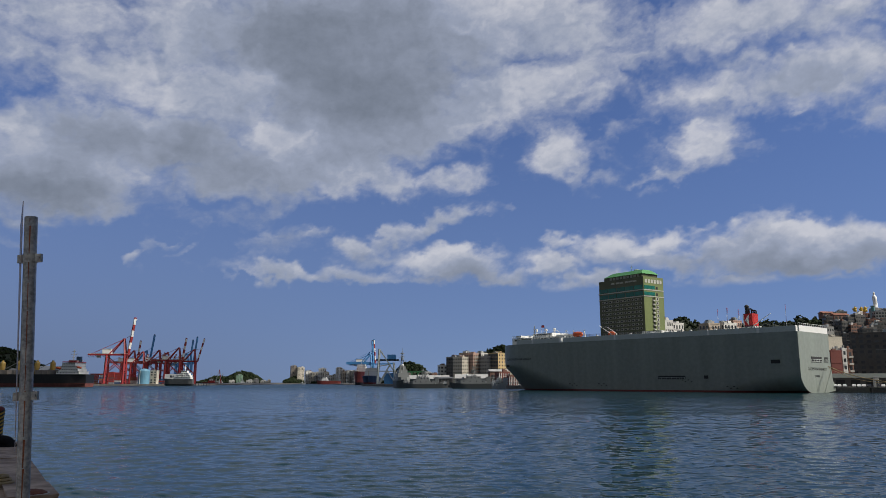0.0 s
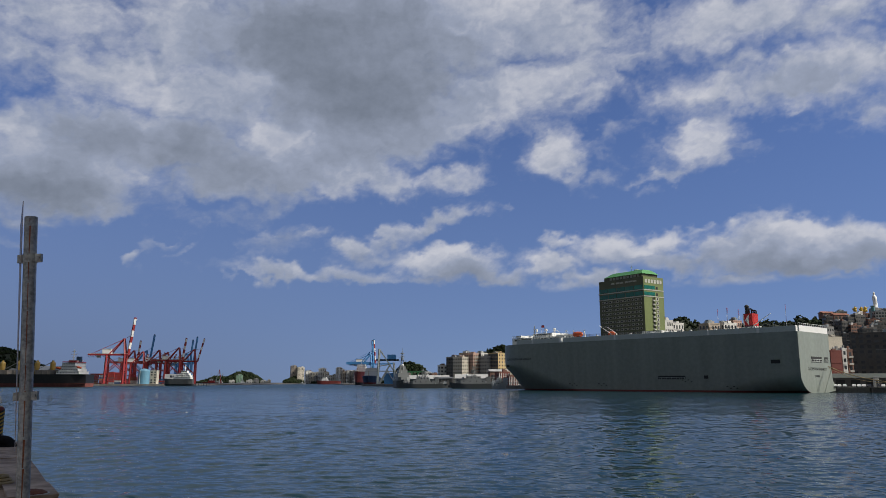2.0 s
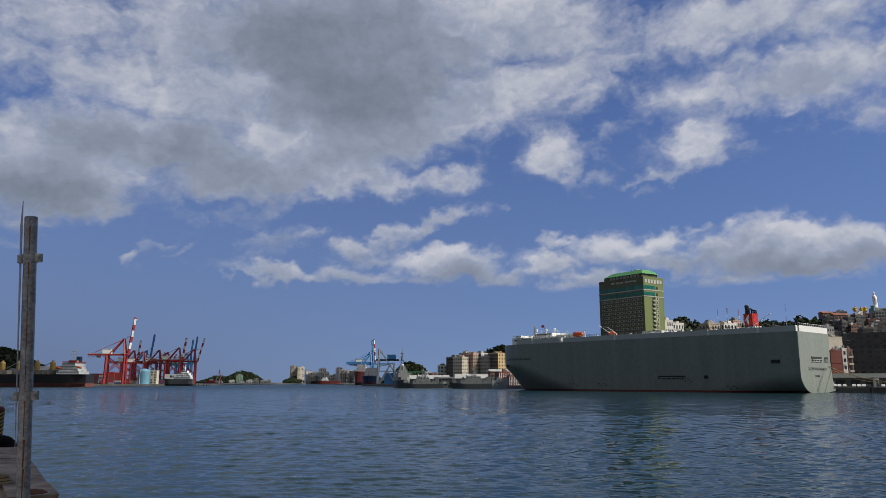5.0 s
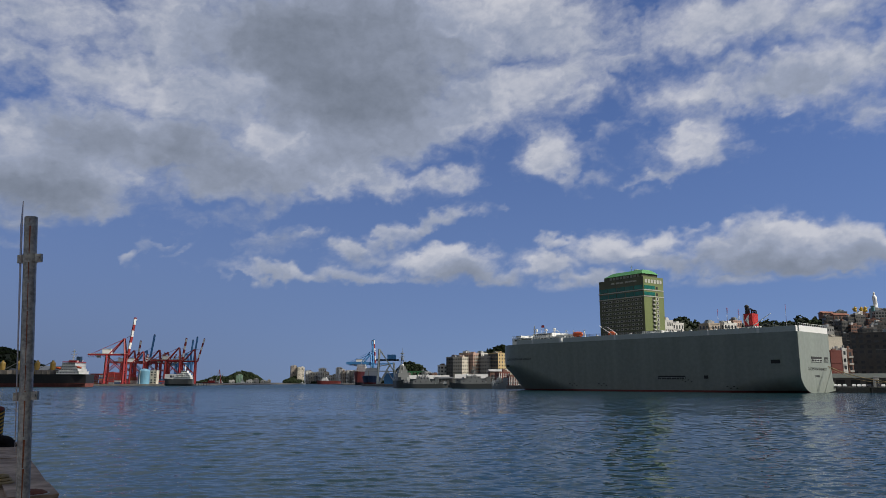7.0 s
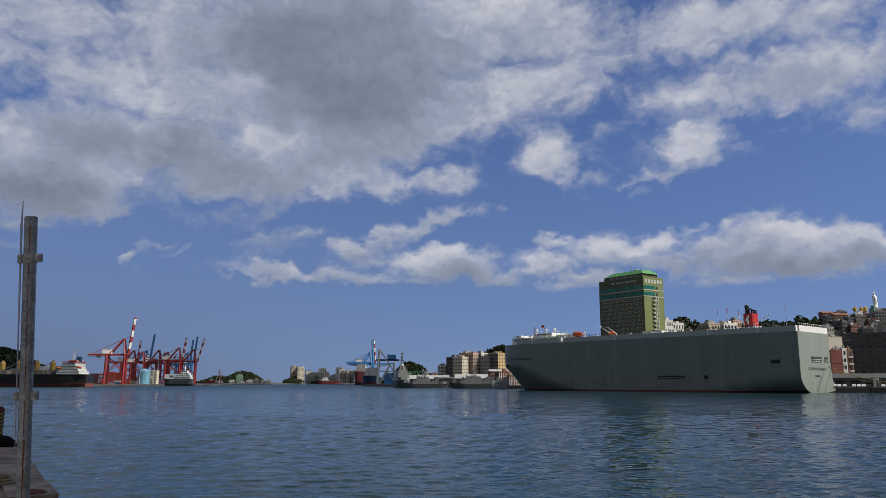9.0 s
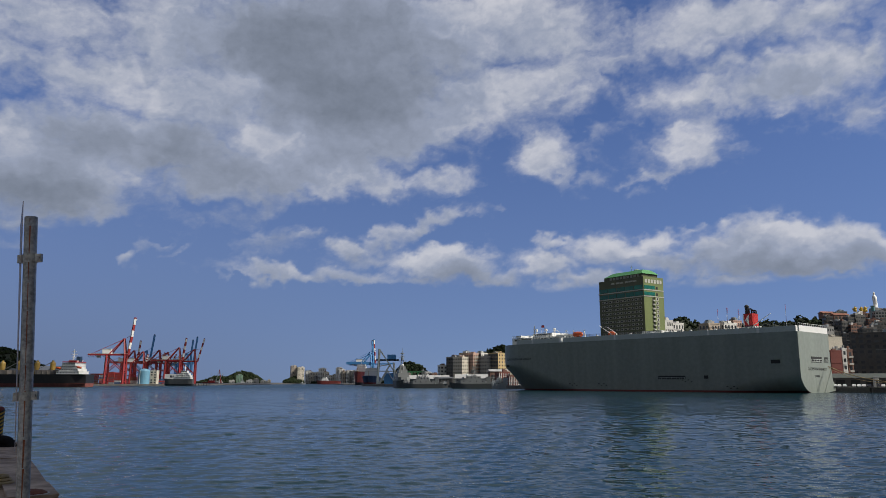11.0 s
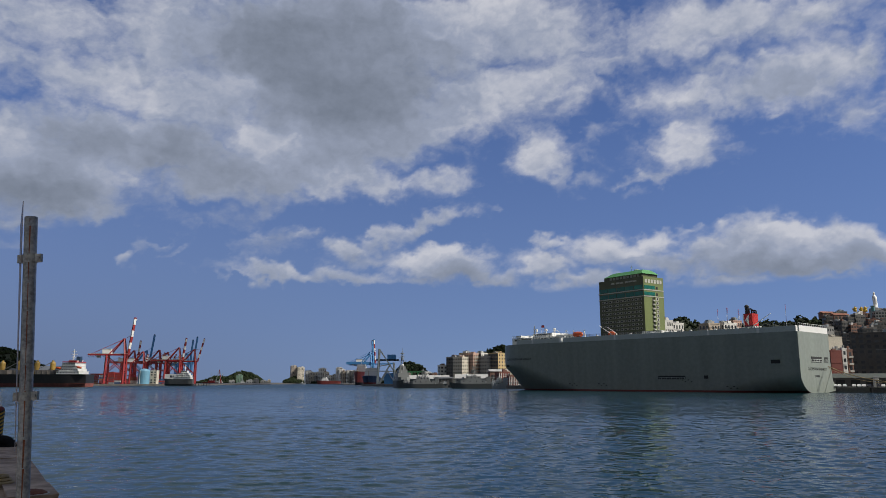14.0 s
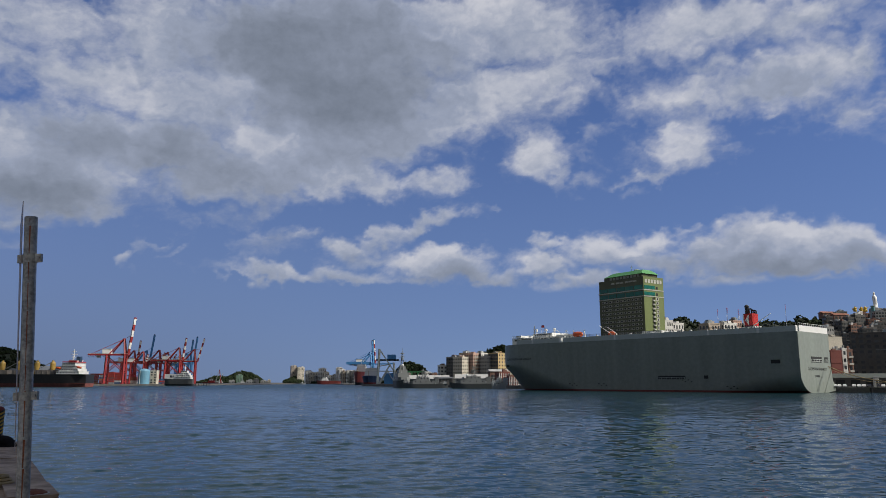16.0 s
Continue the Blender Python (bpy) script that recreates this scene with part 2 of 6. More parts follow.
cloud(2.8, 8.4, 2.6, 0.6, 0, 0.90, 0.22)
cloud(-0.5, 7.9, 3.1, 0.4, 0, 0.70, 0.20)
cloud(-6.8, 10.1, 1.5, 0.8, 6, 1.05, -0.10)
cloud(-3.7, 11.3, 2.7, 0.7, 20, 0.72, 0.15)
cloud(1.0, 12.7, 1.9, 0.6, 14, 0.88, 0.05)
cloud(-1.2, 12.0, 2.2, 0.5, 18, 0.75, 0.05)
cloud(-5.0, 9.5, 1.9, 0.5, 10, 0.65, 0.10)
cloud(-11.9, 8.1, 5.4, 0.6, -2, 0.78, 0.16)
cloud(-6.8, 8.0, 3.1, 0.6, 0, 0.78, 0.18)
cloud(-14.8, 7.9, 2.0, 0.3, 0, 0.60, 0.00)
cloud(-12.3, 10.4, 3.3, 1.1, 6, 0.72, 0.30)
cloud(-15.2, 12.0, 4.1, 1.0, 8, 0.62, 0.25)
cloud(-10.0, 11.1, 1.9, 0.6, 10, 0.50, 0.10)
cloud(-13.1, 13.1, 2.5, 0.6, 4, 0.50, 0.10)
cloud(-22.9, 8.7, 0.8, 0.4, 22, 0.72, 0.10)
cloud(-21.3, 9.8, 1.8, 0.4, 14, 0.50, 0.15)
cloud(-29.9, 9.4, 1.3, 0.5, 0, 0.40, 0.10)
cloud(-19.2, 9.4, 1.6, 0.4, 10, 0.35, 0.05)
cloud(-40.0, 22.0, 9.0, 4.0, 0, 1.0, 0.10)
cloud(-38.0, 35.0, 10.0, 5.0, 0, 1.0, 0.10)
cloud(-15.0, 40.0, 14.0, 6.0, 0, 1.0, 0.10)
cloud(12.0, 39.0, 12.0, 5.0, 0, 1.0, 0.10)
cloud(38.0, 30.0, 10.0, 5.0, 0, 1.0, 0.10)
cloud(42.0, 18.0, 8.0, 3.0, 0, 1.0, 0.10)


def soft(a, lo, hi):
    t = np.clip((a - lo) / (hi - lo), 0, 1)
    return t * t * (3 - 2 * t)


def build_fields():
    """Depth and greyness of the layer: banks broken up by warped noise, each greyer where there is more cloud above it."""
    n = fractal(AZ * 0.30 + WX * 2.4, EL * 0.46 + WY * 2.4, 6, 31)
    n2 = fractal(AZ * 0.8 + 7 + WX * 3, EL * 1.25 + WY * 3, 5, 57)
    n3 = fractal(AZ * 0.17 + 31, EL * 0.26 + 11, 3, 77)
    edge = soft(EL, 6.3, 7.4) * np.clip((48 - np.abs(AZ)) / 3, 0, 1) * np.clip((46 - EL) / 3, 0, 1)
    thin = 0.42 * soft(EL, 13.5, 19.0) * soft(n3, 0.25, 0.6)            # a thin veil between the upper banks
    d = np.maximum(COVER, thin) * 1.02 + (n - 0.5) * 0.75 + (n2 - 0.5) * 0.30 - 0.30
    low = 1 - soft(EL, 10.5, 14.0)                   # the distant heaps are crisper, with flat grey bases
    d = (d - 0.07 * low) * (1 + 0.12 * low)
    d = d * edge - 0.3 * (1 - edge)
    core = np.clip(d * 1.05, 0, 1)
    above = np.zeros_like(core)
    tot = 0
    rise, side = EL[1, 0] - EL[0, 0], AZ[0, NU // 2 + 1] - AZ[0, NU // 2]
    for k in range(1, 13):
        s = int(round(k * 0.15 / rise))
        w = math.exp(-k * 0.2)
        sh = np.concatenate([core[s:], np.repeat(core[-1:], s, 0)], 0)
        m = max(1, int(0.12 * k / side))
        above += w * (sh + np.roll(sh, m, 1) + np.roll(sh, -m, 1)) / 3
        tot += w
    above /= tot
    grey = 0.12 + above * (0.22 + 0.34 * low) - 0.06 * low + (n3 - 0.5) * 0.15 + (n - 0.5) * 0.45 + (0.5 - n2) * 0.34 + SHADE * 1.0
    return d, 0.98 * (1 - np.exp(-1.5 * np.clip(grey, 0, 3) ** 1.2))


def build_clouds():
    dens, grey = build_fields()
    dist = CLOUD_H / np.tan(np.radians(EL))
    px, py = dist * np.sin(np.radians(AZ)), dist * np.cos(np.radians(AZ))
    pts = np.stack([px, py, np.full_like(px, CLOUD_H)], -1).reshape(-1, 3)
    idx = np.arange(NU * NV).reshape(NV, NU)
    quads = np.stack([idx[:-1, :-1], idx[1:, :-1], idx[1:, 1:], idx[:-1, 1:]], -1).reshape(-1, 4)
    me = bpy.data.meshes.new("cloud_layer")
    me.from_pydata(pts.tolist(), [], quads.tolist())
    for name, arr in (("cover", dens), ("belly", grey)):
        at = me.attributes.new(name, 'FLOAT', 'POINT')
        at.data.foreach_set("value", arr.reshape(-1).astype(np.float32))
    at = me.attributes.new("bearing", 'FLOAT_VECTOR', 'POINT')
    at.data.foreach_set("vector", np.stack([AZ, EL * 1.35, np.zeros_like(AZ)], -1).reshape(-1).astype(np.float32))
    m = bpy.data.materials.new("cloud")
    m.use_nodes = True
    nt = m.node_tree
    nt.nodes.clear()
    out = nt.nodes.new("ShaderNodeOutputMaterial")
    mix = nt.nodes.new("ShaderNodeMixShader")
    tr = nt.nodes.new("ShaderNodeBsdfTransparent")
    em = nt.nodes.new("ShaderNodeEmission")
    ad, ab = nt.nodes.new("ShaderNodeAttribute"), nt.nodes.new("ShaderNodeAttribute")
    ad.attribute_name, ab.attribute_name = "cover", "belly"
    cr = nt.nodes.new("ShaderNodeValToRGB")
    el = cr.color_ramp.elements
    el[0].position, el[0].color = 0.0, (0.58, 0.59, 0.645, 1)
    el[1].position, el[1].color = 1.0, (0.15, 0.175, 0.215, 1)
    mid = el.new(0.4)
    mid.color = (0.325, 0.365, 0.465, 1)
    # wisps finer than the sheet's points fray the edges and mottle the bellies
    tc, wisp, tuft = nt.nodes.new("ShaderNodeAttribute"), nt.nodes.new("ShaderNodeTexNoise"), nt.nodes.new("ShaderNodeTexNoise")
    tc.attribute_name = "bearing"
    for nz, sc in ((wisp, 1.7), (tuft, 0.6)):
        nz.inputs["Scale"].default_value = sc
        nz.inputs["Detail"].default_value = 6
        nz.inputs["Roughness"].default_value = 0.55
        nt.links.new(tc.outputs["Vector"], nz.inputs["Vector"])
    def sums(op, a, b):
        q = nt.nodes.new("ShaderNodeMath")
        q.operation = op
        for k, v in ((0, a), (1, b)):
            if isinstance(v, (int, float)):
                q.inputs[k].default_value = v
            else:
                nt.links.new(v, q.inputs[k])
        return q.outputs[0]
    fray = sums('ADD', sums('MULTIPLY', sums('SUBTRACT', wisp.outputs["Fac"], 0.5), 0.16), sums('MULTIPLY', sums('SUBTRACT', tuft.outputs["Fac"], 0.5), 0.36))
    cut_off = nt.nodes.new("ShaderNodeMapRange")
    cut_off.interpolation_type = 'SMOOTHSTEP'
    cut_off.inputs["From Min"].default_value, cut_off.inputs["From Max"].default_value = -0.14, 0.78
    cut_off.inputs["To Max"].default_value = 0.93
    nt.links.new(sums('ADD', ad.outputs["Fac"], fray), cut_off.inputs["Value"])
    nt.links.new(sums('SUBTRACT', ab.outputs["Fac"], sums('MULTIPLY', fray, 0.75)), cr.inputs[0])
    nt.links.new(cr.outputs[0], em.inputs[0])
    nt.links.new(cut_off.outputs[0], mix.inputs[0])
    nt.links.new(tr.outputs[0], mix.inputs[1])
    nt.links.new(em.outputs[0], mix.inputs[2])
    nt.links.new(mix.outputs[0], out.inputs[0])
    me.materials.append(m)
    for p in me.polygons:
        p.use_smooth = True
    ob = tagged(new("backdrop_clouds", me), "broken layer of white and grey clouds drifting across blue sky", "clouds", kind="structure")
    MOVERS.append((ob, [(0.0, pose(0, 0, 0)), (16.0, pose(-46, 22, 0))]))


build_clouds()

# ---------------------------------------------------------------- water
WAVE = 0.047           # steepness of each train of wavelets


def build_water():
    m = bpy.data.materials.new("sea_water")
    m.use_nodes = True
    nt = m.node_tree
    b = nt.nodes["Principled BSDF"]
    b.inputs["Base Color"].default_value = (0.006, 0.026, 0.034, 1)
    b.inputs["Specular IOR Level"].default_value = 0.13
    chop = nt.nodes.new("ShaderNodeAttribute")       # gloss lost to wavelets finer than the mesh
    chop.attribute_name = "chop"
    nt.links.new(chop.outputs["Fac"], b.inputs["Roughness"])
    b.inputs["IOR"].default_value = 1.333
    tc = nt.nodes.new("ShaderNodeTexCoord")
    last = None
    ruffle = nt.nodes.new("ShaderNodeAttribute")     # open water, where the wavelets are finer than the sheet
    ruffle.attribute_name = "ruffle"
    for scale, dist, sx, sy, rot in ((0.2, 0.30, 1, 2.2, 0.1), (0.8, 0.12, 1, 2.0, -0.1), (3.0, 0.006, 1, 2.0, 0.2)):
        mp = nt.nodes.new("ShaderNodeMapping")
        mp.inputs["Scale"].default_value = (sx, sy, 1)
        mp.inputs["Rotation"].default_value = (0, 0, rot)
        nz = nt.nodes.new("ShaderNodeTexNoise")
        nz.inputs["Scale"].default_value = scale
        nz.inputs["Detail"].default_value = 1
        nt.links.new(tc.outputs["Object"], mp.inputs[0])
        nt.links.new(mp.outputs[0], nz.inputs["Vector"])
        bp = nt.nodes.new("ShaderNodeBump")
        bp.inputs["Strength"].default_value = 1.0
        bp.inputs["Distance"].default_value = dist
        if scale < 1:
            nt.links.new(ruffle.outputs["Fac"], bp.inputs["Strength"])
        nt.links.new(nz.outputs["Fac"], bp.inputs["Height"])
        if last:
            nt.links.new(last.outputs[0], bp.inputs["Normal"])
        last = bp
    nt.links.new(last.outputs[0], b.inputs["Normal"])
    # one sheet: real wavelets near the quay, flat far out where the fine relief takes over
    ys = np.concatenate([np.array([-300.0, -60, -20, 0]), 14 * np.exp(np.arange(600) * 0.0036), 122 * np.exp(np.arange(160) * 0.01005), 610 * (8.0 ** np.linspace(0, 1, 50))])
    ts = np.concatenate([[-3.0, -1.6, -0.9], np.linspace(-0.68, 0.68, 820), [0.9, 1.6, 3.0]])
    Y, Tt = np.meshgrid(ys, ts, indexing="ij")
    X = Tt * (np.maximum(np.abs(Y), 14) + 6)
    Z = np.zeros_like(X)
    step = np.gradient(ys)[:, None]
    rs = np.random.RandomState(7)
    gusts = 0.55 + 0.9 * fractal(X * 0.012 + 50, Y * 0.018 + 20, 4, 5)      # ruffled and slick patches
    for i in range(64):
        lam = 0.45 * 9.0 ** rs.rand()
        a = radians(90 + rs.normal() * 46)
        k = math.tau / lam
        fade = np.clip((lam / np.maximum(step, 0.01) - 3) / 3, 0, 1)
        ph = k * (X * math.cos(a) + Y * math.sin(a)) + rs.rand() * 6.28 + 1.6 * np.sin(X * 0.16 + i) + 1.3 * np.sin(Y * 0.09 + 2 * i)
        pack = 0.5 + 0.5 * np.sin(X * 0.21 / lam ** 0.5 + i * 1.7 + np.sin(Y * 0.06 + i)) * np.sin(Y * 0.13 / lam ** 0.5 + i)
        Z += lam / math.tau * WAVE * min(1.35, lam ** -0.38) * fade * pack * gusts * (np.sin(ph) + 0.28 * np.cos(2 * ph))
    for i in range(26):                              # longer ruffles farther out
        lam = 3.0 * 3.2 ** rs.rand()
        a = radians(92 + rs.normal() * 42)
        k = math.tau / lam
        fade = np.clip((lam / np.maximum(step, 0.01) - 2.2) / 2, 0, 1) * np.clip((Y - 40) / 70, 0, 1)
        ph = k * (X * math.cos(a) + Y * math.sin(a)) + rs.rand() * 6.28 + 1.5 * np.sin(X * 0.05 + i) + 1.2 * np.sin(Y * 0.021 + 2 * i)
        Z += lam / math.tau * 0.014 * fade * gusts * (np.sin(ph) + 0.3 * np.cos(2 * ph))
    Z *= 0.62 + 0.38 * np.clip((Y - 25) / 40, 0, 1)   # calmer in the lee of the quay
    Z *= np.clip((640 - Y) / 200, 0, 1)
    Z[ys < 16] = 0
    me = bpy.data.meshes.new("water")
    idx = np.arange(X.size).reshape(X.shape)
    quads = np.stack([idx[:-1, :-1], idx[:-1, 1:], idx[1:, 1:], idx[1:, :-1]], -1).reshape(-1, 4)
    me.from_pydata(np.stack([X, Y, Z], -1).reshape(-1, 3).tolist(), [], quads.tolist())
    me.polygons.foreach_set("use_smooth", np.ones(len(quads), dtype=bool))
    chop = np.repeat(0.012 + 0.17 * np.clip((ys - 80) / 500, 0, 1) ** 0.7 + 0.12 * np.clip((ys - 250) / 500, 0, 1), X.shape[1])
    open_water = np.repeat(0.12 + 0.88 * np.clip((ys - 60) / 110, 0, 1), X.shape[1])
    me.attributes.new("ruffle", 'FLOAT', 'POINT').data.foreach_set("value", open_water.astype(np.float32))
    me.attributes.new("chop", 'FLOAT', 'POINT').data.foreach_set("value", chop.astype(np.float32))
    me.materials.append(m)
    ob = new("water", me)
    tagged(ob, "rippled blue-green harbour water reflecting sky and ships", "water", kind="structure")
    MOVERS.append((ob, [(0.0, pose(5, 0, 0)), (16.0, pose(-5, -3.5, 0))]))


build_water()
sea_bed = part("ground", box(nb(), -4800, 4800, -900, 4850, -14, -12), mat("mud", (0.08, 0.075, 0.06), 0.9, coarse=0.02, fine=0.5))
tagged(sea_bed, "dark muddy harbour bed under the water", "ground", kind="structure")

# ---------------------------------------------------------------- paints and stone
M_HULL = mat("grey_green_ship_paint", (0.222, 0.25, 0.224), 0.42, fine=0.5, coarse=0.22, vary=0.13, stretch=0.07)
M_BOOT = mat("red_boot_paint", (0.17, 0.03, 0.025), 0.6, fine=0.8, coarse=0.1, vary=0.3)
M_WHITE = mat("white_paint", (0.72, 0.72, 0.70), 0.45, fine=2.0, coarse=0.2, vary=0.08)
M_GREYDECK = mat("pale_grey_paint", (0.46, 0.50, 0.48), 0.5, fine=1.0, coarse=0.1, vary=0.1)
M_DARK = mat("dark_paint_and_recess_shade", (0.02, 0.022, 0.024), 0.8, vary=0.3)
M_BLACK = mat("black_paint", (0.018, 0.018, 0.02), 0.5, vary=0.3)
M_RED = mat("crane_red_paint", (0.27, 0.022, 0.024), 0.5, fine=1.2, coarse=0.15, vary=0.22)
M_BLUE = mat("crane_blue_paint", (0.045, 0.19, 0.42), 0.5, fine=1.2, coarse=0.15, vary=0.2)
M_SIGNRED = mat("signal_red_paint", (0.40, 0.022, 0.02), 0.45, vary=0.12)
M_ORANGE = mat("lifeboat_orange", (0.62, 0.10, 0.025), 0.4, vary=0.1)
M_YELLOW = mat("crane_yellow_paint", (0.40, 0.26, 0.06), 0.5, vary=0.15)
M_NAVY = mat("warship_grey_paint", (0.20, 0.21, 0.21), 0.55, fine=1.0, coarse=0.12, vary=0.12)
# on warship hulls: the grey paint darkened for their shaded sides
M_NAVYDK = mat("dark_grey_and_hull_shade", (0.082, 0.088, 0.09), 0.55, fine=1.0, coarse=0.12, vary=0.15)
M_NAVYLT = mat("warship_pale_grey", (0.32, 0.34, 0.35), 0.55, fine=1.0, coarse=0.12, vary=0.12)
M_GLASS = mat("window_glass", (0.04, 0.045, 0.05), 0.12, vary=0.3, rnd=0.6)
M_CONC = mat("weathered_concrete", (0.62, 0.47, 0.335), 0.85, fine=3.0, coarse=0.7, vary=0.35, bump=0.012, second=(0.26, 0.18, 0.122), hard=0.19)
M_GALV = mat("galvanised_steel", (0.42, 0.47, 0.50), 0.45, metal=0.25, fine=70.0, coarse=14.0, vary=0.25, second=(0.12, 0.14, 0.155), bump=0.0006)
M_RUST = mat("rust", (0.16, 0.055, 0.028), 0.9, fine=60, coarse=10, vary=0.4)
M_RUBBER = mat("black_rubber", (0.014, 0.014, 0.015), 0.9, spec=0.15, fine=20, coarse=3, vary=0.3, bump=0.004)
M_ROPE = mat("rope_fibre", (0.32, 0.24, 0.12), 0.9, fine=60, coarse=9, vary=0.3)
# hotel tile in two tones: sunlit side lighter, shaded front darker
M_GREEN = mat("hotel_green_tile_lit", (0.15, 0.185, 0.07), 0.45, fine=2.0, coarse=0.15, vary=0.10)
M_GREENDK = mat("hotel_dark_tile_and_shade", (0.075, 0.082, 0.042), 0.45, fine=2.0, coarse=0.15, vary=0.12)
M_ROOFGREEN = mat("green_sheet_roof", (0.07, 0.26, 0.08), 0.5, fine=1.0, coarse=0.1, vary=0.15)
M_TEAL = mat("teal_glass", (0.01, 0.13, 0.11), 0.15, fine=0.4, coarse=0.1, vary=0.3)
M_PALE = mat("pale_trim", (0.42, 0.42, 0.38), 0.6, vary=0.12)
M_FRAME = mat("grey_window_surround", (0.36, 0.36, 0.31), 0.6, vary=0.1)
M_LEAF = mat("broadleaf_foliage", (0.028, 0.040, 0.017), 0.85, fine=0.9, coarse=0.08, second=(0.008, 0.013, 0.007), bump=0.5, spec=0.1)
M_EARTH = mat("hill_earth", (0.018, 0.024, 0.011), 0.9, fine=0.3, coarse=0.03, vary=0.35)
M_ASPHALT = mat("quay_asphalt", (0.075, 0.073, 0.07), 0.9, fine=1.5, coarse=0.06, vary=0.25)
M_QUAYWALL = mat("quay_wall_concrete", (0.13, 0.125, 0.115), 0.9, fine=1.0, coarse=0.12, vary=0.35)
WALLS = {
    "white": mat("white_render", (0.60, 0.59, 0.56), 0.8, fine=0.8, coarse=0.12, vary=0.16),
    "cream": mat("cream_tile", (0.50, 0.46, 0.38), 0.7, fine=0.8, coarse=0.12, vary=0.16),
    "tan": mat("tan_tile", (0.38, 0.32, 0.26), 0.7, fine=0.8, coarse=0.12, vary=0.18),
    "pink": mat("salmon_tile", (0.45, 0.29, 0.23), 0.7, fine=0.8, coarse=0.12, vary=0.16),
    "grey": mat("grey_render", (0.24, 0.24, 0.235), 0.8, fine=0.8, coarse=0.12, vary=0.22),
    # stained walls, and the shade painted on apartment gables
    "dark": mat("dark_render_stain_and_shade", (0.085, 0.082, 0.08), 0.85, fine=0.8, coarse=0.12, vary=0.3),
    "brown": mat("brown_tile", (0.17, 0.085, 0.06), 0.7, fine=0.8, coarse=0.12, vary=0.2),
    "red": mat("red_brick", (0.15, 0.04, 0.032), 0.8, fine=1.2, coarse=0.12, vary=0.22),
    "ochre": mat("ochre_render", (0.46, 0.34, 0.17), 0.75, fine=0.8, coarse=0.12, vary=0.15),
    "green": mat("pale_green_render", (0.22, 0.34, 0.24), 0.75, fine=0.8, coarse=0.12, vary=0.15),
}

# ---------------------------------------------------------------- land round the harbour
def land(pts, top, label, name="quay", mt=None):
    bm = prism(nb(), pts, -13, top)
    return tagged(part(name, bm, mt or M_QUAYWALL), label, "quay", kind="structure")


land([(-900, 900), (-600, 800), (-432.19, 830), (-506.45, 1080), (-364.5, 1130), (-364.5, 2300), (-1600, 2300)], 2.2,
     "long concrete container wharf under the red and blue cranes", "wharf")
land([(-714.31, 2250), (-517.43, 2300), (-329.88, 1990), (-190.16, 1460), (-85.06, 1455), (900, 1500), (900, 4600), (-1200, 4600)], 1.5, "distant low harbour shore below the hills", "shore")
land([(-106.54, 1000), (-24.74, 760), (38.8, 690), (62, 530), (285, 285), (700, 250), (2600, 250), (2600, 4600), (900, 4600), (200, 1500)], 2.6,
     "dark concrete harbour quay with sheds and parked cars", "quay")


def hill(label, x, y, wx, wy, h, seed, trees=900, size=5.0, z0=1.0, sx=1.0):
    """A rounded rise covered with broadleaf trees; the woods are one mass of lumpy crowns."""
    h /= 1.2
    rng = random.Random(seed)
    top = thing("hill", label, "hill", kind="structure")
    def height(u, v):
        r = min(1.0, math.hypot(u, v))
        n = noise.fractal(Vector((u * 2.2 + seed, v * 2.2, seed * 0.7)), 1.0, 2.0, 4)
        return max(0.0, (math.cos(r * math.pi) * 0.5 + 0.5) ** 0.8 * h * (1 + 0.2 * n))
    rows = [[(x + u * wx, y + v * wy, z0 + height(u, v)) for u in np.linspace(-1, 1, 41)] for v in np.linspace(-1, 1, 21)]
    part("slope", grid(nb(), rows), M_EARTH, top)
    verts, faces = [], []
    ico = bmesh.new()
    bmesh.ops.create_icosphere(ico, subdivisions=1, radius=1)
    base = [v.co.copy() for v in ico.verts]
    tri = [[v.index for v in fc.verts] for fc in ico.faces]
    ico.free()
    for _ in range(trees):
        u, v = rng.uniform(-1, 1), rng.uniform(-1, 0.35)
        if math.hypot(u, v) > 0.97:
            continue
        zz = height(u, v) + z0
        for _c in range(3):
            s = size * rng.uniform(0.25, 0.75)
            o = Vector((x + u * wx + rng.uniform(-1, 1) * size * 0.6, y + v * wy + rng.uniform(-1, 1) * size * 0.6, zz + size * rng.uniform(0.2, 0.95)))
            k = len(verts)
            for p in base:
                verts.append(o + p * s * rng.uniform(0.45, 1.4))
            faces += [[i + k for i in t] for t in tri]
    me = bpy.data.meshes.new("woods")
    me.from_pydata([tuple(p) for p in verts], [], faces)
    me.materials.append(M_LEAF)
    w = new("woods", me)
    w.parent = top
    tagged(w, kind="stuff")
    return top


hill("dark wooded hill behind the bulk carrier", -936.16, 1600, 118, 260, 78.6, 3, 2000, 5.0)
hill("low wooded shore beyond the container wharf", -757.85, 2600, 80, 90, 25.24, 4, 600, 4)
hill("small wooded headland beyond the container wharf", -655, 2500, 78, 120, 43, 5, 900, 5)
hill("low wooded knoll beside distant apartment towers", -429.59, 2200, 30, 60, 15.22, 6, 120, 6)
hill("wooded hill behind the naval berth", -76, 1800, 72, 120, 54, 7, 800, 4.5)
hill("low wooded ridge behind harbour buildings", -245.29, 2050, 110, 100, 30.54, 8, 700, 4.5)
hill("steep wooded hill behind the apartment blocks", 82, 1080, 74, 110, 57.5, 9, 1400, 3.2)
hill("wooded ridge behind the tall green hotel", 233.15, 980, 120, 130, 62.1, 10, 1200, 3.8)
hill("long wooded ridge above the harbour", 452.97, 1060, 235, 170, 100, 11, 4200, 2.4)
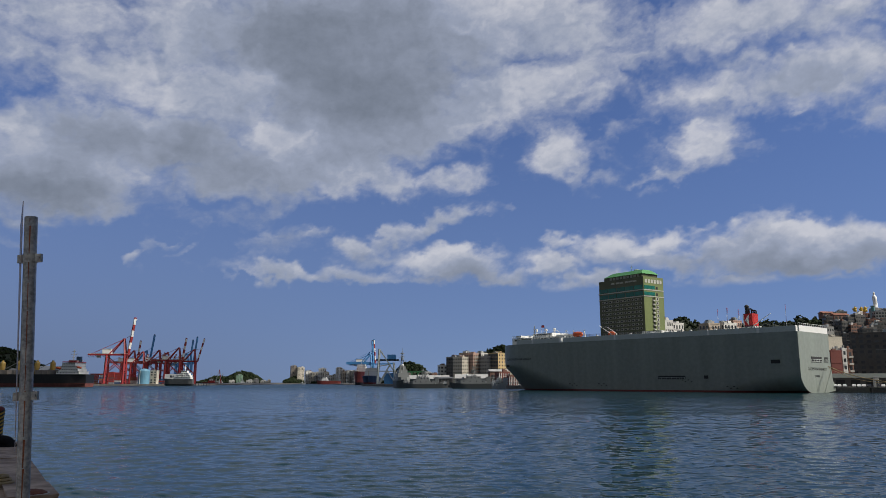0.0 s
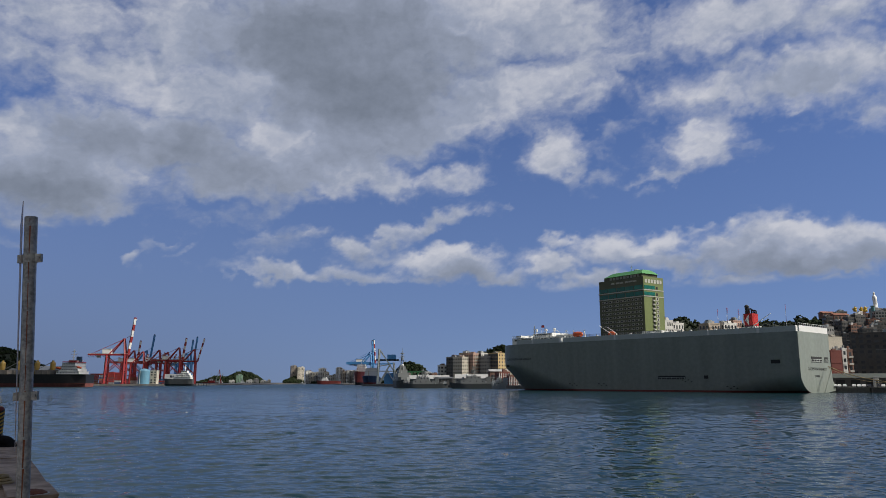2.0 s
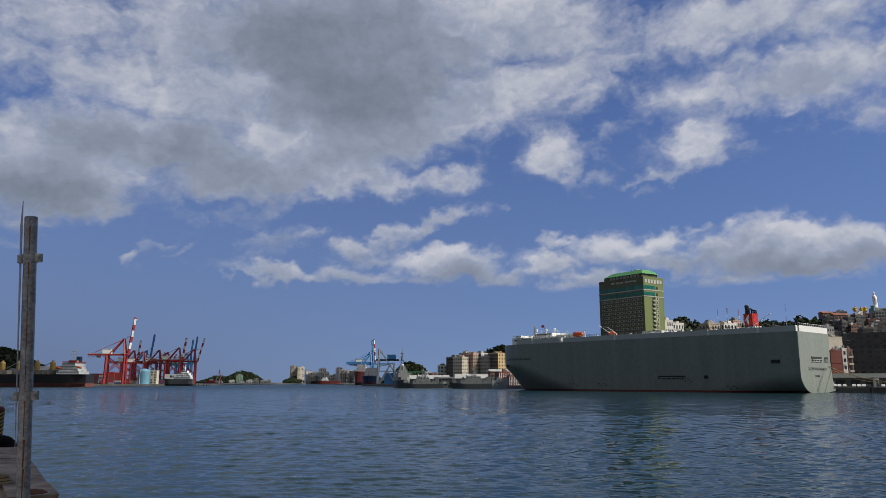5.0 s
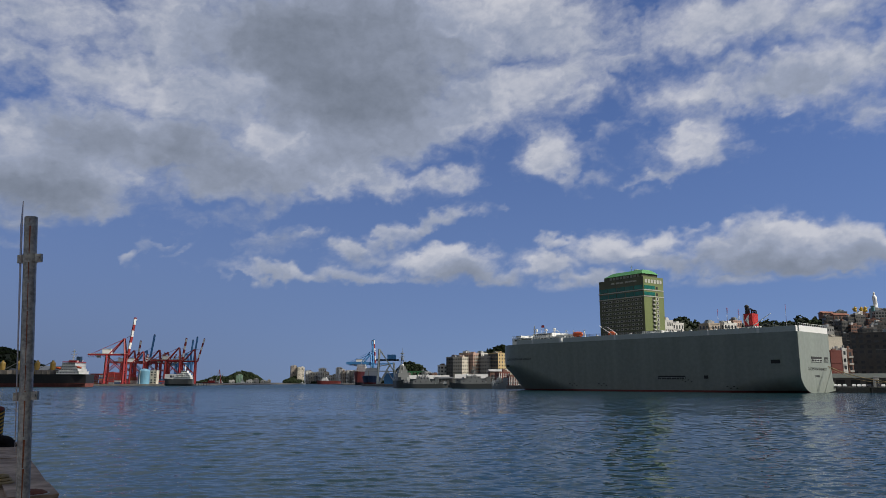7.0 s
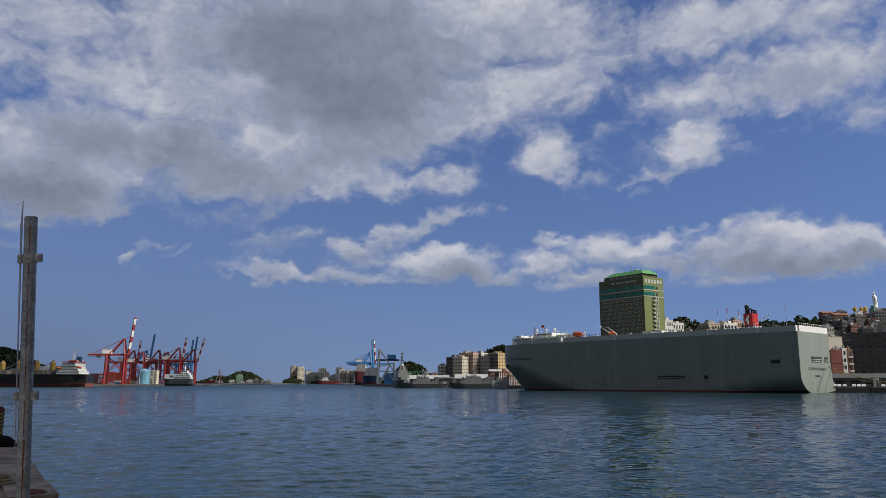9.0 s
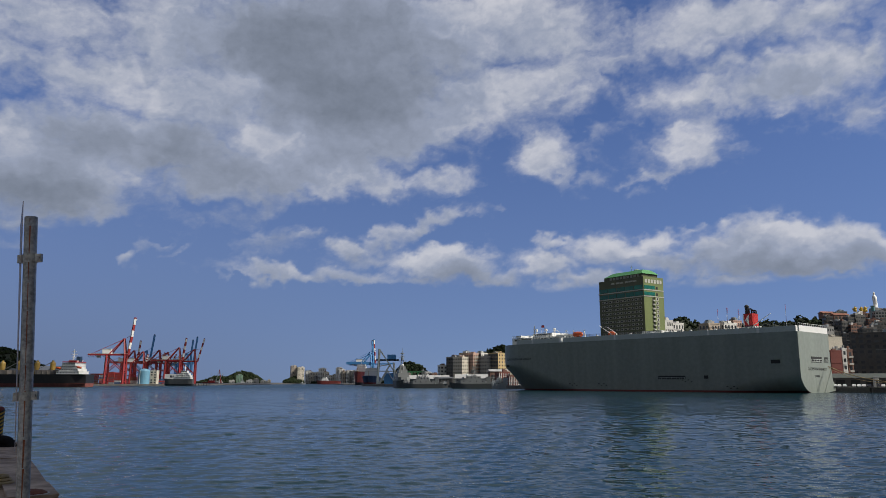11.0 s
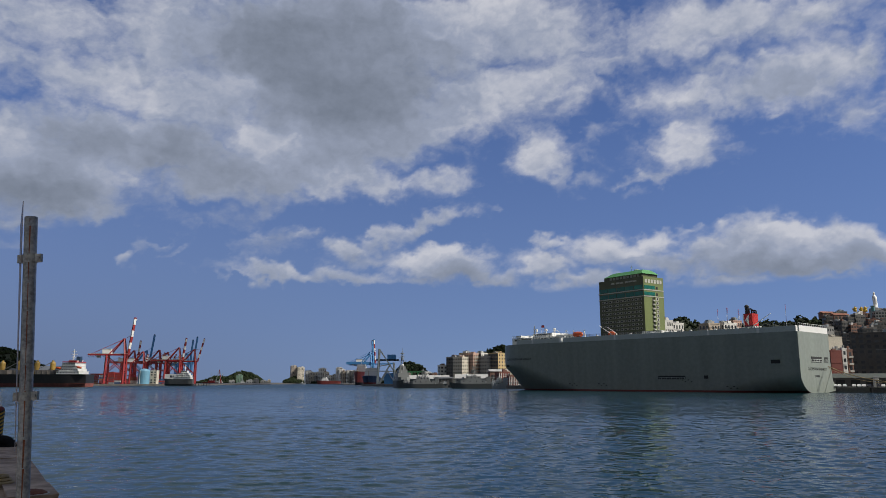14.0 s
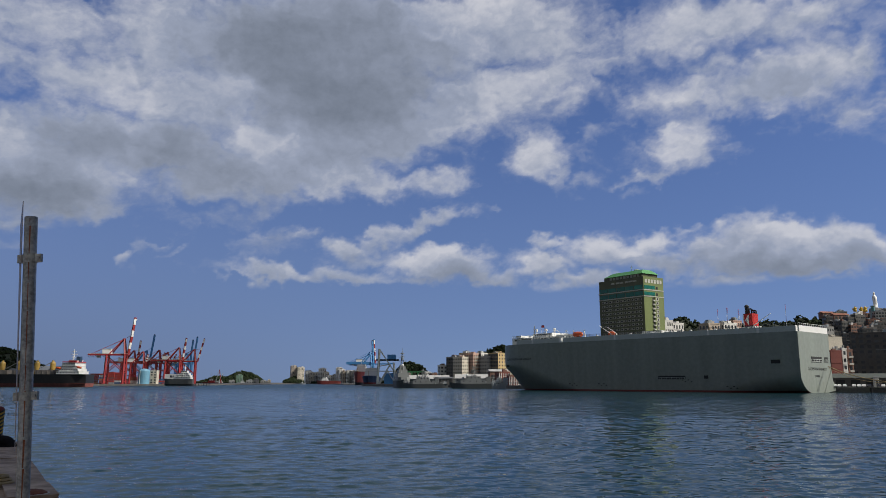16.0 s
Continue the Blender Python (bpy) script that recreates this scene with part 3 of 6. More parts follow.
hill("wooded rise behind the white blocks", 311, 960, 74, 90, 97, 14, 1200, 2.8)
hill("wooded hilltop above the terraces", 521.66, 1090, 85, 120, 103, 15, 2600, 2.4)
hill("wooded saddle between the ridge and the hilltop", 484, 1080, 90, 110, 96, 18, 1700, 2.4)
hill("high wooded hill with terraced houses and a white statue", 556.9, 1130, 170, 190, 101.17, 12, 1500, 6)


# ---------------------------------------------------------------- car carrier
SHIP_L, SHIP_B, SHIP_TOP = 200.0, 36.0, 28.8
SHIP = pose(166.74, 355, 0, 0, 0, 132.3)      # x forward, y to port (towards the viewer is +y), origin at the port quarter


def hull_half(s, z):
    """Half breadth of the hull at s metres from the transom and z above the water."""
    b = SHIP_B / 2
    k = min(1.0, max(0.0, (z + 1.5) / 17.0))
    stem = 184.5 + 15.5 * (k ** 0.75)
    ent = 62 - 34 * k
    t = min(1.0, max(0.0, (stem - s) / ent))
    p = 1.25 + 0.75 * k
    w = b * max(0.0, 1 - (1 - t) ** p) ** (1 / (1.15 + 0.75 * k))
    if s < 46:
        r = 9.5 * (1 - (s / 46) ** 1.5)
        if z + 0.2 < r:
            q = max(0.0, min(1.0, (r - z - 0.2) / 9.5))
            w -= 14.0 * (1 - math.sqrt(max(0.0, 1 - q * q)))
    return w


def hull_skin(zs, side):
    ss = [0, 3, 6, 10, 15, 20, 26, 32, 38, 46] + list(np.linspace(60, 120, 4)) + list(np.linspace(128, 196, 35)) + [197, 198, 198.8, 199.4, 199.8, 200.0]
    rows = []
    for z in zs:
        k = min(1.0, max(0.0, (z + 1.5) / 17.0))
        stem = 184.5 + 15.5 * (k ** 0.75)
        rows.append([(min(s, stem), -SHIP_B / 2 + side * hull_half(min(s, stem), z), z) for s in ss])
    if side < 0:
        rows = [r[::-1] for r in rows]
    return rows


def build_carrier():
    ship = thing("car_carrier", "huge grey-green car carrier ship moored at the quay", "ship", SHIP)
    T = SHIP_TOP
    zs = [0.9 + (T - 0.9) * i / 26 for i in range(27)]
    bm = grid(nb(), hull_skin(zs, 1)[::-1])
    grid(bm, hull_skin(zs, -1)[::-1])
    hull = part("hull", bm, M_HULL, ship)
    bm = grid(nb(), hull_skin([-1.5, -0.5, 0.3, 0.9], 1)[::-1])
    grid(bm, hull_skin([-1.5, -0.5, 0.3, 0.9], -1)[::-1])
    part("boot_topping", bm, M_BOOT, ship, "dull red band at the waterline")
    # transom
    zz = [-0.4 + (T + 0.4) * (i / 30) ** 1.4 for i in range(31)]
    bm = grid(nb(), [[(-0.02, -SHIP_B / 2 + hull_half(0, z), z), (-0.02, -SHIP_B / 2 - hull_half(0, z), z)] for z in zz], False)
    tr = part("transom", bm, M_HULL, ship, "sunlit flat grey stern")
    bm = nb()
    va = [bm.verts.new((-0.35, y, z)) for y, z in ((-25.0, -0.3), (-39.0, 0.8), (-39.0, 3.4), (-36.4, 5.6), (-35.6, 11.0))]
    vb = [bm.verts.new((0.6, v.co.y, v.co.z)) for v in va]
    bm.faces.new(va)
    bm.faces.new(vb[::-1])
    for i in range(5):
        bm.faces.new((va[i], vb[i], vb[(i + 1) % 5], va[(i + 1) % 5]))
    part("stern_ramp", bm, M_HULL, ship)
    # weather deck
    bm = nb()
    ss = [0, 60, 120] + list(np.linspace(165, 199.5, 14))
    grid(bm, [[(s, -SHIP_B / 2 + hull_half(s, T), T - 0.05), (s, -SHIP_B / 2 - hull_half(s, T), T - 0.05)] for s in ss])
    part("weather_deck", bm, M_GREYDECK, ship)
    # raised strake along the port side, broken by recesses
    for a, b in ((0.72, 18.26), (19.66, 44.45), (45.69, 101.83), (102.98, 139.59), (143.07, 163.38), (164.79, 177.68)):
        bm = nb()
        a = max(a, 0.0)
        n = 2 if b < 150 else 10
        pts = []
        for i in range(n + 1):
            s = a + (b - a) * i / n
            pts.append((s, -SHIP_B / 2 + hull_half(s, T) - 0.05))
        prism(bm, pts + [(p[0], p[1] - 2.2) for p in pts[::-1]], T - 0.02, T + 2.7)
        st = part("strake", bm, M_GREYDECK, ship, "pale raised bulwark with ends whitened as sunlit")
        # sun on the aft-facing ends is put in as whiter paint
        bm = nb()
        box(bm, a - 0.06, a, pts[0][1] - 2.2, pts[0][1], T, T + 2.7)
        if a > 1:
            prism(bm, [(a - 2.4, pts[0][1] - 2.1), (a - 0.06, pts[0][1] - 2.1), (a - 0.06, pts[0][1] + 0.02), (a - 1.6, pts[0][1] - 0.2)][::-1], T, T + 2.6)
        part("end_plate", bm, M_WHITE, st, "end plate in whiter paint as sunlight")
        bm = nb()
        L = b - a
        m = max(3, int(L / 2.4))
        for i in range(m + 1):
            s = a + L * i / m
            y = -SHIP_B / 2 + hull_half(s, T) - 0.35
            rod(bm, (s, y, T + 2.7), (s, y, T + 3.9), 0.13, n=4)
        for hz in (3.3, 3.9):
            q = [(a + L * i / n, -SHIP_B / 2 + hull_half(a + L * i / n, T) - 0.35, T + hz) for i in range(n + 1)]
            for u, v in zip(q, q[1:]):
                rod(bm, u, v, 0.06, n=4)
        part("railing", bm, M_NAVYDK, ship)
    part("stern_bulwark", box(nb(), 0.0, 0.5, -SHIP_B + 0.6, -2.3, T, T + 2.9), M_WHITE, ship, "white bulwark across the stern")
    bm = nb()
    for i in range(16):
        y = -SHIP_B + 1 + i * 2.2
        rod(bm, (0.25, y, T + 2.9), (0.25, y, T + 4.0), 0.07, n=4)
    rod(bm, (0.25, -SHIP_B + 1, T + 4.0), (0.25, -2, T + 4.0), 0.06, n=4)
    part("railing", bm, M_WHITE, ship)
    part("upper_deck", box(nb(), 1, 165, -SHIP_B + 3, -3, T + 0.2, T + 1.8), M_GREYDECK, ship)
    # wheelhouse at the bow
    s0, s1 = 148.15, 188.4
    wh = part("wheelhouse", box(nb(), s0, s1, -28, -8, T, T + 4.6), M_WHITE, ship, "long white wheelhouse block near the bow")
    for i in range(15):
        x = s0 + 1.5 + i * (s1 - s0 - 3) / 15
        part("window", box(nb(), x, x + (s1 - s0) / 24, -7.99, -7.9, T + 2.6, T + 3.6), M_DARK, wh)
    part("bridge_wing", box(nb(), s1 - 12, s1 - 8, -33, -3, T + 4.6, T + 5.8), M_WHITE, ship)
    for (px, hh, r) in ((177.51, 13.0, 0.55), (168.85, 12.0, 0.35), (161.34, 10.5, 0.2), (151.29, 9.0, 0.2)):
        bm = nb()
        rod(bm, (px, -18, T + 4.6), (px, -18, T + hh), r * 0.6, r * 0.4)
        for k in (0.5, 0.7, 0.88):
            w = 2.6 * (1.1 - k)
            rod(bm, (px, -18 - w, T + 4.6 + (hh - 4.6) * k), (px, -18 + w, T + 4.6 + (hh - 4.6) * k), 0.12, n=4)
            rod(bm, (px - w, -18, T + 4.6 + (hh - 4.6) * k), (px + w, -18, T + 4.6 + (hh - 4.6) * k), 0.15, n=4)
        part("mast", bm, M_NAVY if r > 0.3 else M_GREYDECK, ship)
    up = part("bridge_tier", box(nb(), s0 + 8, s1 - 16, -26, -10, T + 4.6, T + 7.0), M_WHITE, ship)
    for i in range(9):
        x = s0 + 9.5 + i * (s1 - s0 - 27) / 9
        part("window", box(nb(), x, x + 1.2, -9.99, -9.9, T + 5.5, T + 6.5), M_DARK, up)
    bm = nb()
    for i in range(26):
        x = s0 + i * (s1 - s0) / 25
        rod(bm, (x, -8.2, T + 4.6), (x, -8.2, T + 5.9), 0.07, n=4)
    for hz in (5.3, 5.9):
        rod(bm, (s0, -8.2, T + hz), (s1, -8.2, T + hz), 0.06, n=4)
    part("railing", bm, M_WHITE, ship)
    for sx in (172.19, 164.14, 157.19):
        part("satellite_dome", lathe(nb(), [(0.3, T + 7), (0.25, T + 8.4), (0.7, T + 8.8), (0.8, T + 9.4), (0.55, T + 10), (0.1, T + 10.2)], 12, sx, -14), M_WHITE, ship, "white satellite dome")
    for i in range(12):
        x = 20 + i * 12.5
        part("ventilator", lathe(nb(), [(0.4, T + 1.8), (0.4, T + 2.9), (0.7, T + 3.0), (0.7, T + 3.5), (0.3, T + 3.7)], 10, x, -5 - (i % 3) * 1.5), M_WHITE, ship, "white mushroom ventilator")
    fl = rod(nb(), (166.49, -12, T + 7), (166.49, -12, T + 12.5), 0.08, n=6)
    pole = part("flagstaff", fl, M_WHITE, ship)
    part("flag", box(nb(), 166.49 - 2.2, 166.49 - 0.1, -12.03, -11.97, T + 10.8, T + 12.3), M_SIGNRED, pole, "small red flag")
    # deck houses, davits, lifeboat
    for (pa, pb, hh, o) in ((137.71, 151.34, 5.4, 8), (77.7, 89.92, 4.6, 9), (69.37, 75.94, 3.6, 9)):
        part("deck_house", box(nb(), pa, pb, -o - 8, -o, T, T + hh), M_WHITE, ship)
    s = 131.56
    bm = nb()
    prof = [(0.1, 1.2), (1.1, 1.8), (1.6, 3.0), (1.7, 5), (1.6, 7.0), (1.1, 8.2), (0.2, 8.7)]
    lathe(bm, prof, 14)
    part("lifeboat", bm, M_ORANGE, ship, "enclosed orange lifeboat in its davits", pose(s - 4.8, -4.5, T + 4.6, 0, 90, 0), smooth=True)
    for o in (-4, 4):
        bm = rod(nb(), (s + o, -6.5, T), (s + o, -5.2, T + 6.8), 0.28, n=4)
        rod(bm, (s + o, -5.2, T + 6.8), (s + o - 1.6, -3.4, T + 6.9), 0.22, n=4)
        part("davit", bm, M_WHITE, ship)
    bm = nb()
    lathe(bm, [(0.1, 0), (1.0, 0.6), (1.1, 4), (0.2, 5)], 10)
    part("rescue_boat", bm, M_ORANGE, ship, "small orange rescue boat", pose(106.01, -6, T + 4.2, 0, 90, 0), smooth=True)
    for sp, ln in ((142.28, 9), (108.42, 8), (104.54, 6), (23.2, -9)):
        bm = nb()
        rod(bm, (sp, -5, T + 1), (sp, -5, T + 4), 0.3)
        rod(bm, (sp, -5, T + 4), (sp + ln, -5, T + 4 + abs(ln) * 0.62), 0.25, 0.15)
        part("deck_crane", bm, M_WHITE, ship)
    # funnel
    s = 29.2
    fz = 39.6
    fb = 33.0
    bm = prism(nb(), [(s + 3.0, -13), (s + 2.4, -11.8), (s - 2.4, -11.8), (s - 3.0, -13), (s - 3.0, -17), (s - 2.4, -18.2), (s + 2.4, -18.2), (s + 3.0, -17)], fb, fz)
    fn = part("funnel", bm, M_SIGNRED, ship, "red funnel with white marking and black pipes")
    part("funnel_base", box(nb(), s - 3.6, s + 3.6, -18.6, -11.4, T, fb), M_GREYDECK, ship)
    bm = nb()
    hgt = fz - fb
    box(bm, s + 1.9, s + 2.5, -11.78, -11.7, fb + 0.4, fz - 0.4)
    mid = fb + hgt / 2
    v = [bm.verts.new(p) for p in ((s + 1.5, -11.72, mid), (s - 0.6, -11.72, fz - 0.5), (s - 0.6, -11.72, fb + 0.5))]
    bm.faces.new(v)
    part("funnel_mark", bm, M_WHITE, fn, "white angular marking")
    for o, r, hh in ((1.9, 1.2, 3.4), (-0.3, 0.45, 2.4), (-1.5, 0.45, 1.7), (-2.6, 0.4, 1.5)):
        bm = rod(nb(), (s + o, -16, fz), (s + o, -16, fz + hh), r, n=12)
        rod(bm, (s + o, -16, fz + hh), (s + o + 0.8, -16, fz + hh + r), r, r * 0.7, n=12)
        part("exhaust_pipe", bm, M_BLACK, fn)
    # mooring recesses on the side: dark panels on the plating, painted as shade
    for pa, pb, z0, z1 in ((59.09, 75.62, 6.43, 8.5), (46.31, 48.82, 6.67, 8.52),
                           (8.93, 13.82, 13.76, 15.76), (186.42, 189.44, 14.37, 16.2)):
        q = -SHIP_B / 2 + hull_half((pa + pb) / 2, (z0 + z1) / 2) + (0.5 if pa > 160 else 0)
        bm = box(nb(), pa, pb, q - 0.4, q + 0.04, z0, z1)
        rc = part("mooring_recess", bm, M_DARK, hull, "dark panel for the shade in a mooring opening")
        bm = nb()
        for zq in (z0, z1):
            rod(bm, (pa, q + 0.05, zq), (pb, q + 0.05, zq), 0.1, n=4)
        for sq in (pa, pb):
            rod(bm, (sq, q + 0.05, z0), (sq, q + 0.05, z1), 0.1, n=4)
        part("recess_rim", bm, M_HULL, rc)
        if pb - pa > 8:
            bm = nb()
            k = int((pb - pa) / 1.5)
            for i in range(k):
                u = pa + (pb - pa) * (i + 0.5) / k
                rod(bm, (u, q + 0.06, z0 + 0.1), (u, q + 0.06, z0 + 1.1), 0.07, n=4)
            rod(bm, (pa + 0.4, q + 0.06, z0 + 1.1), (pb - 0.4, q + 0.06, z0 + 1.1), 0.07, n=4)
            part("recess_rail", bm, M_GREYDECK, rc)
    # transom openings, their shade painted as dark panels, and name
    for y0, y1 in ((-25.5, -13.0), (-33.0, -28.8)):
        part("stern_opening_shade", box(nb(), -0.1, 0.3, y0, y1, T - 14.4, T - 11.6), M_DARK, tr, "dark panel for the shade in a stern mooring opening")
        bm = nb()
        for zq in (-13.9, -12.9):
            rod(bm, (-0.15, y0, T + zq), (-0.15, y1, T + zq), 0.08, n=4)
        for i in range(5):
            rod(bm, (-0.15, y0 + (y1 - y0) * i / 4, T - 14.3), (-0.15, y0 + (y1 - y0) * i / 4, T - 12.9), 0.08, n=4)
        part("stern_rail", bm, M_GREYDECK, tr)
    def words(text, size, m, parent):
        cu = bpy.data.curves.new("lettering", 'FONT')
        cu.body, cu.size, cu.align_x, cu.extrude = text, size, 'CENTER', 0.02
        cu.offset = 0.012
        cu.space_character = 1.12
        ob = new("lettering", cu)
        me = bpy.data.meshes.new_from_object(ob)
        bpy.data.objects.remove(ob)
        src = nb()
        src.from_mesh(me)
        bpy.data.meshes.remove(me)
        left = set(src.verts)
        while left:                              # one object for each letter
            grow, isle = [left.pop()], []
            while grow:
                v = grow.pop()
                isle.append(v)
                for e in v.link_edges:
                    w = e.other_vert(v)
                    if w in left:
                        left.remove(w)
                        grow.append(w)
            ids = {v: i for i, v in enumerate(isle)}
            lm = bpy.data.meshes.new("letter")
            lm.from_pydata([tuple(v.co) for v in isle], [], [[ids[v] for v in fc.verts] for fc in {fc for v in isle for fc in v.link_faces}])
            lm.materials.append(M_BLACK)
            o = new("letter", lm)
            o.matrix_basis = m
            o.parent = parent
        src.free()
    words("GALVESTON HIGHWAY", 1.9, Matrix.Translation((-0.06, -19.5, T - 18.2)) @ Euler((radians(90), 0, radians(-90))).to_matrix().to_4x4(), tr)
    bm = nb()
    for i in range(6):
        box(bm, -0.08, -0.03, -21.5 + i * 0.9, -20.9 + i * 0.9, T - 21.4, T - 20.5)
    part("port_mark", bm, M_BLACK, tr)
    sb = 175.6
    q0, q1 = -SHIP_B / 2 + hull_half(sb - 6, T - 10), -SHIP_B / 2 + hull_half(sb + 6, T - 10)
    turn = math.degrees(math.atan2(q0 - q1, 12))
    words("GALVESTON HIGHWAY", 1.9, Matrix.Translation((sb, (q0 + q1) / 2 + 0.75, T - 10)) @ Euler((radians(88), 0, radians(180 - turn))).to_matrix().to_4x4(), hull)
    # draught marks, scuppers and fender plates near the waterline
    for px, z in ((129.8, 3.0), (108.78, 3.0), (30.87, 1.8), (55.52, 5.0)):
        for i in range(4):
            part("scupper", box(nb(), px + i * 1.7, px + i * 1.7 + 0.9, -0.1, 0.03, z + 0.9 * (i % 2), z + 0.9 * (i % 2) + 0.5), M_BLACK, hull)
    return ship


carrier = build_carrier()


# ---------------------------------------------------------------- buildings
WIN = {}


def window_mesh(w, h):
    key = (round(w, 1), round(h, 1))
    if key not in WIN:
        bm = box(nb(), -w / 2, w / 2, -0.06, 0.05, 0, h)
        ob = part("window", bm, M_GLASS)
        WIN[key] = ob.data
        bpy.data.objects.remove(ob)
    return WIN[key]


def building(label, px_x, y, w, d, z0, z1, wall="grey", rot=0.0, floors=0, cols=5, side_cols=3, roof="flat", name="apartment_block", group="", balcony=False, win=(0.5, 0.5), tank=True, seed=0):
    """A block whose front left corner stands at px_x, y; front width w, depth d; windows as panes of their own with sills."""
    b = thing(name, label, "building", pose(px_x, y, z0, 0, 0, rot), group)
    rng = random.Random(hash((round(px_x), round(y), seed)) & 0xffff)
    h = z1 - z0
    body = box(nb(), 0, w, 0, d, 0, h)
    wl = part("wall", body, WALLS[wall], b)
    floors = floors or max(2, int(h / 3.2))
    fh = h / floors
    bm = nb()
    for i in range(1, floors):
        box(bm, -0.12, w + 0.12, -0.12, d + 0.05, i * fh - 0.14, i * fh + 0.06)
    part("floor_band", bm, M_WHITE if name == "harbour_house" else WALLS[wall], b)
    if "dark" in label and "side" in label:          # side away from the sun: its shade put in as a dark slab
        part("side_wall", box(nb(), -0.04, 0.0, 0.02, d - 0.02, 0, h), WALLS["dark"], b, "dark slab painted as the shaded side wall")
    if name == "harbour_house":
        bm = nb()
        for i in range(6):
            box(bm, w * i / 5 - 0.18, w * i / 5 + 0.18, -0.16, -0.02, 0, h)
        part("pilaster", bm, M_WHITE, b, "white pilasters")
    bm = nb()
    for q in ((-0.15, w + 0.15, -0.15, 0.15), (-0.15, w + 0.15, d - 0.15, d + 0.15), (-0.15, 0.15, 0.15, d - 0.15), (w - 0.15, w + 0.15, 0.15, d - 0.15)):
        box(bm, *q, h, h + 0.9)
    part("parapet", bm, WALLS[wall], b)
    if tank:
        bm = box(nb(), w * 0.55, w * 0.8, d * 0.3, d * 0.7, h, h + 2.6)
        part("stair_house", bm, WALLS[wall], b)
        bm = lathe(nb(), [(0.9, h), (0.9, h + 2.0), (0.2, h + 2.4)], 10, w * 0.25, d * 0.5)
        part("water_tank", bm, M_GALV, b)
    for q in range(rng.choice((1, 2, 3))):
        sx, sy, sw = rng.uniform(0.05, 0.6) * w, rng.uniform(0.05, 0.5) * d, rng.uniform(0.15, 0.35) * w
        part("roof_shed", box(nb(), sx, sx + sw, sy, sy + d * 0.3, h, h + rng.uniform(1.5, 3.6)), rng.choice((WALLS["grey"], WALLS["brown"], WALLS["white"], M_GALV)), b)
    for q in range(3 if cols else 0):
        zi = rng.randrange(1, floors) * fh
        sx = rng.uniform(0.05, 0.6) * w
        part("awning", box(nb(), sx, sx + w * rng.uniform(0.15, 0.35), -0.9, -0.13, zi - 0.35, zi - 0.2), rng.choice((WALLS["dark"], WALLS["white"], M_GALV, WALLS["green"])), b)
    for face, n, ln in (("f", cols, w), ("r", side_cols, d), ("l", side_cols, d)):
        if not n:
            continue
        cw = ln / n
        for i in range(floors):
            for j in range(n):
                if rng.random() < 0.06:
                    continue
                ww, hh = cw * win[0], fh * win[1]
                c = (j + 0.5) * cw
                zz = i * fh + fh * 0.28
                if face == "f":
                    m = pose(c, 0, zz)
                elif face == "r":
                    m = pose(w, c, zz, 0, 0, 90)
                else:
                    m = pose(0, c, zz, 0, 0, -90)
                o = bpy.data.objects.new("window", window_mesh(ww, hh))
                scene.collection.objects.link(o)
                o.matrix_basis = m
                o.parent = b
    if balcony:
        for i in range(1, floors):
            bm = nb()
            box(bm, w * 0.1, w * 0.9, -1.1, -1.0, i * fh, i * fh + 1.0)
            box(bm, w * 0.1, w * 0.9, -1.0, -0.12, i * fh - 0.05, i * fh + 0.1)
            part("balcony", bm, M_PALE, b)
    return b


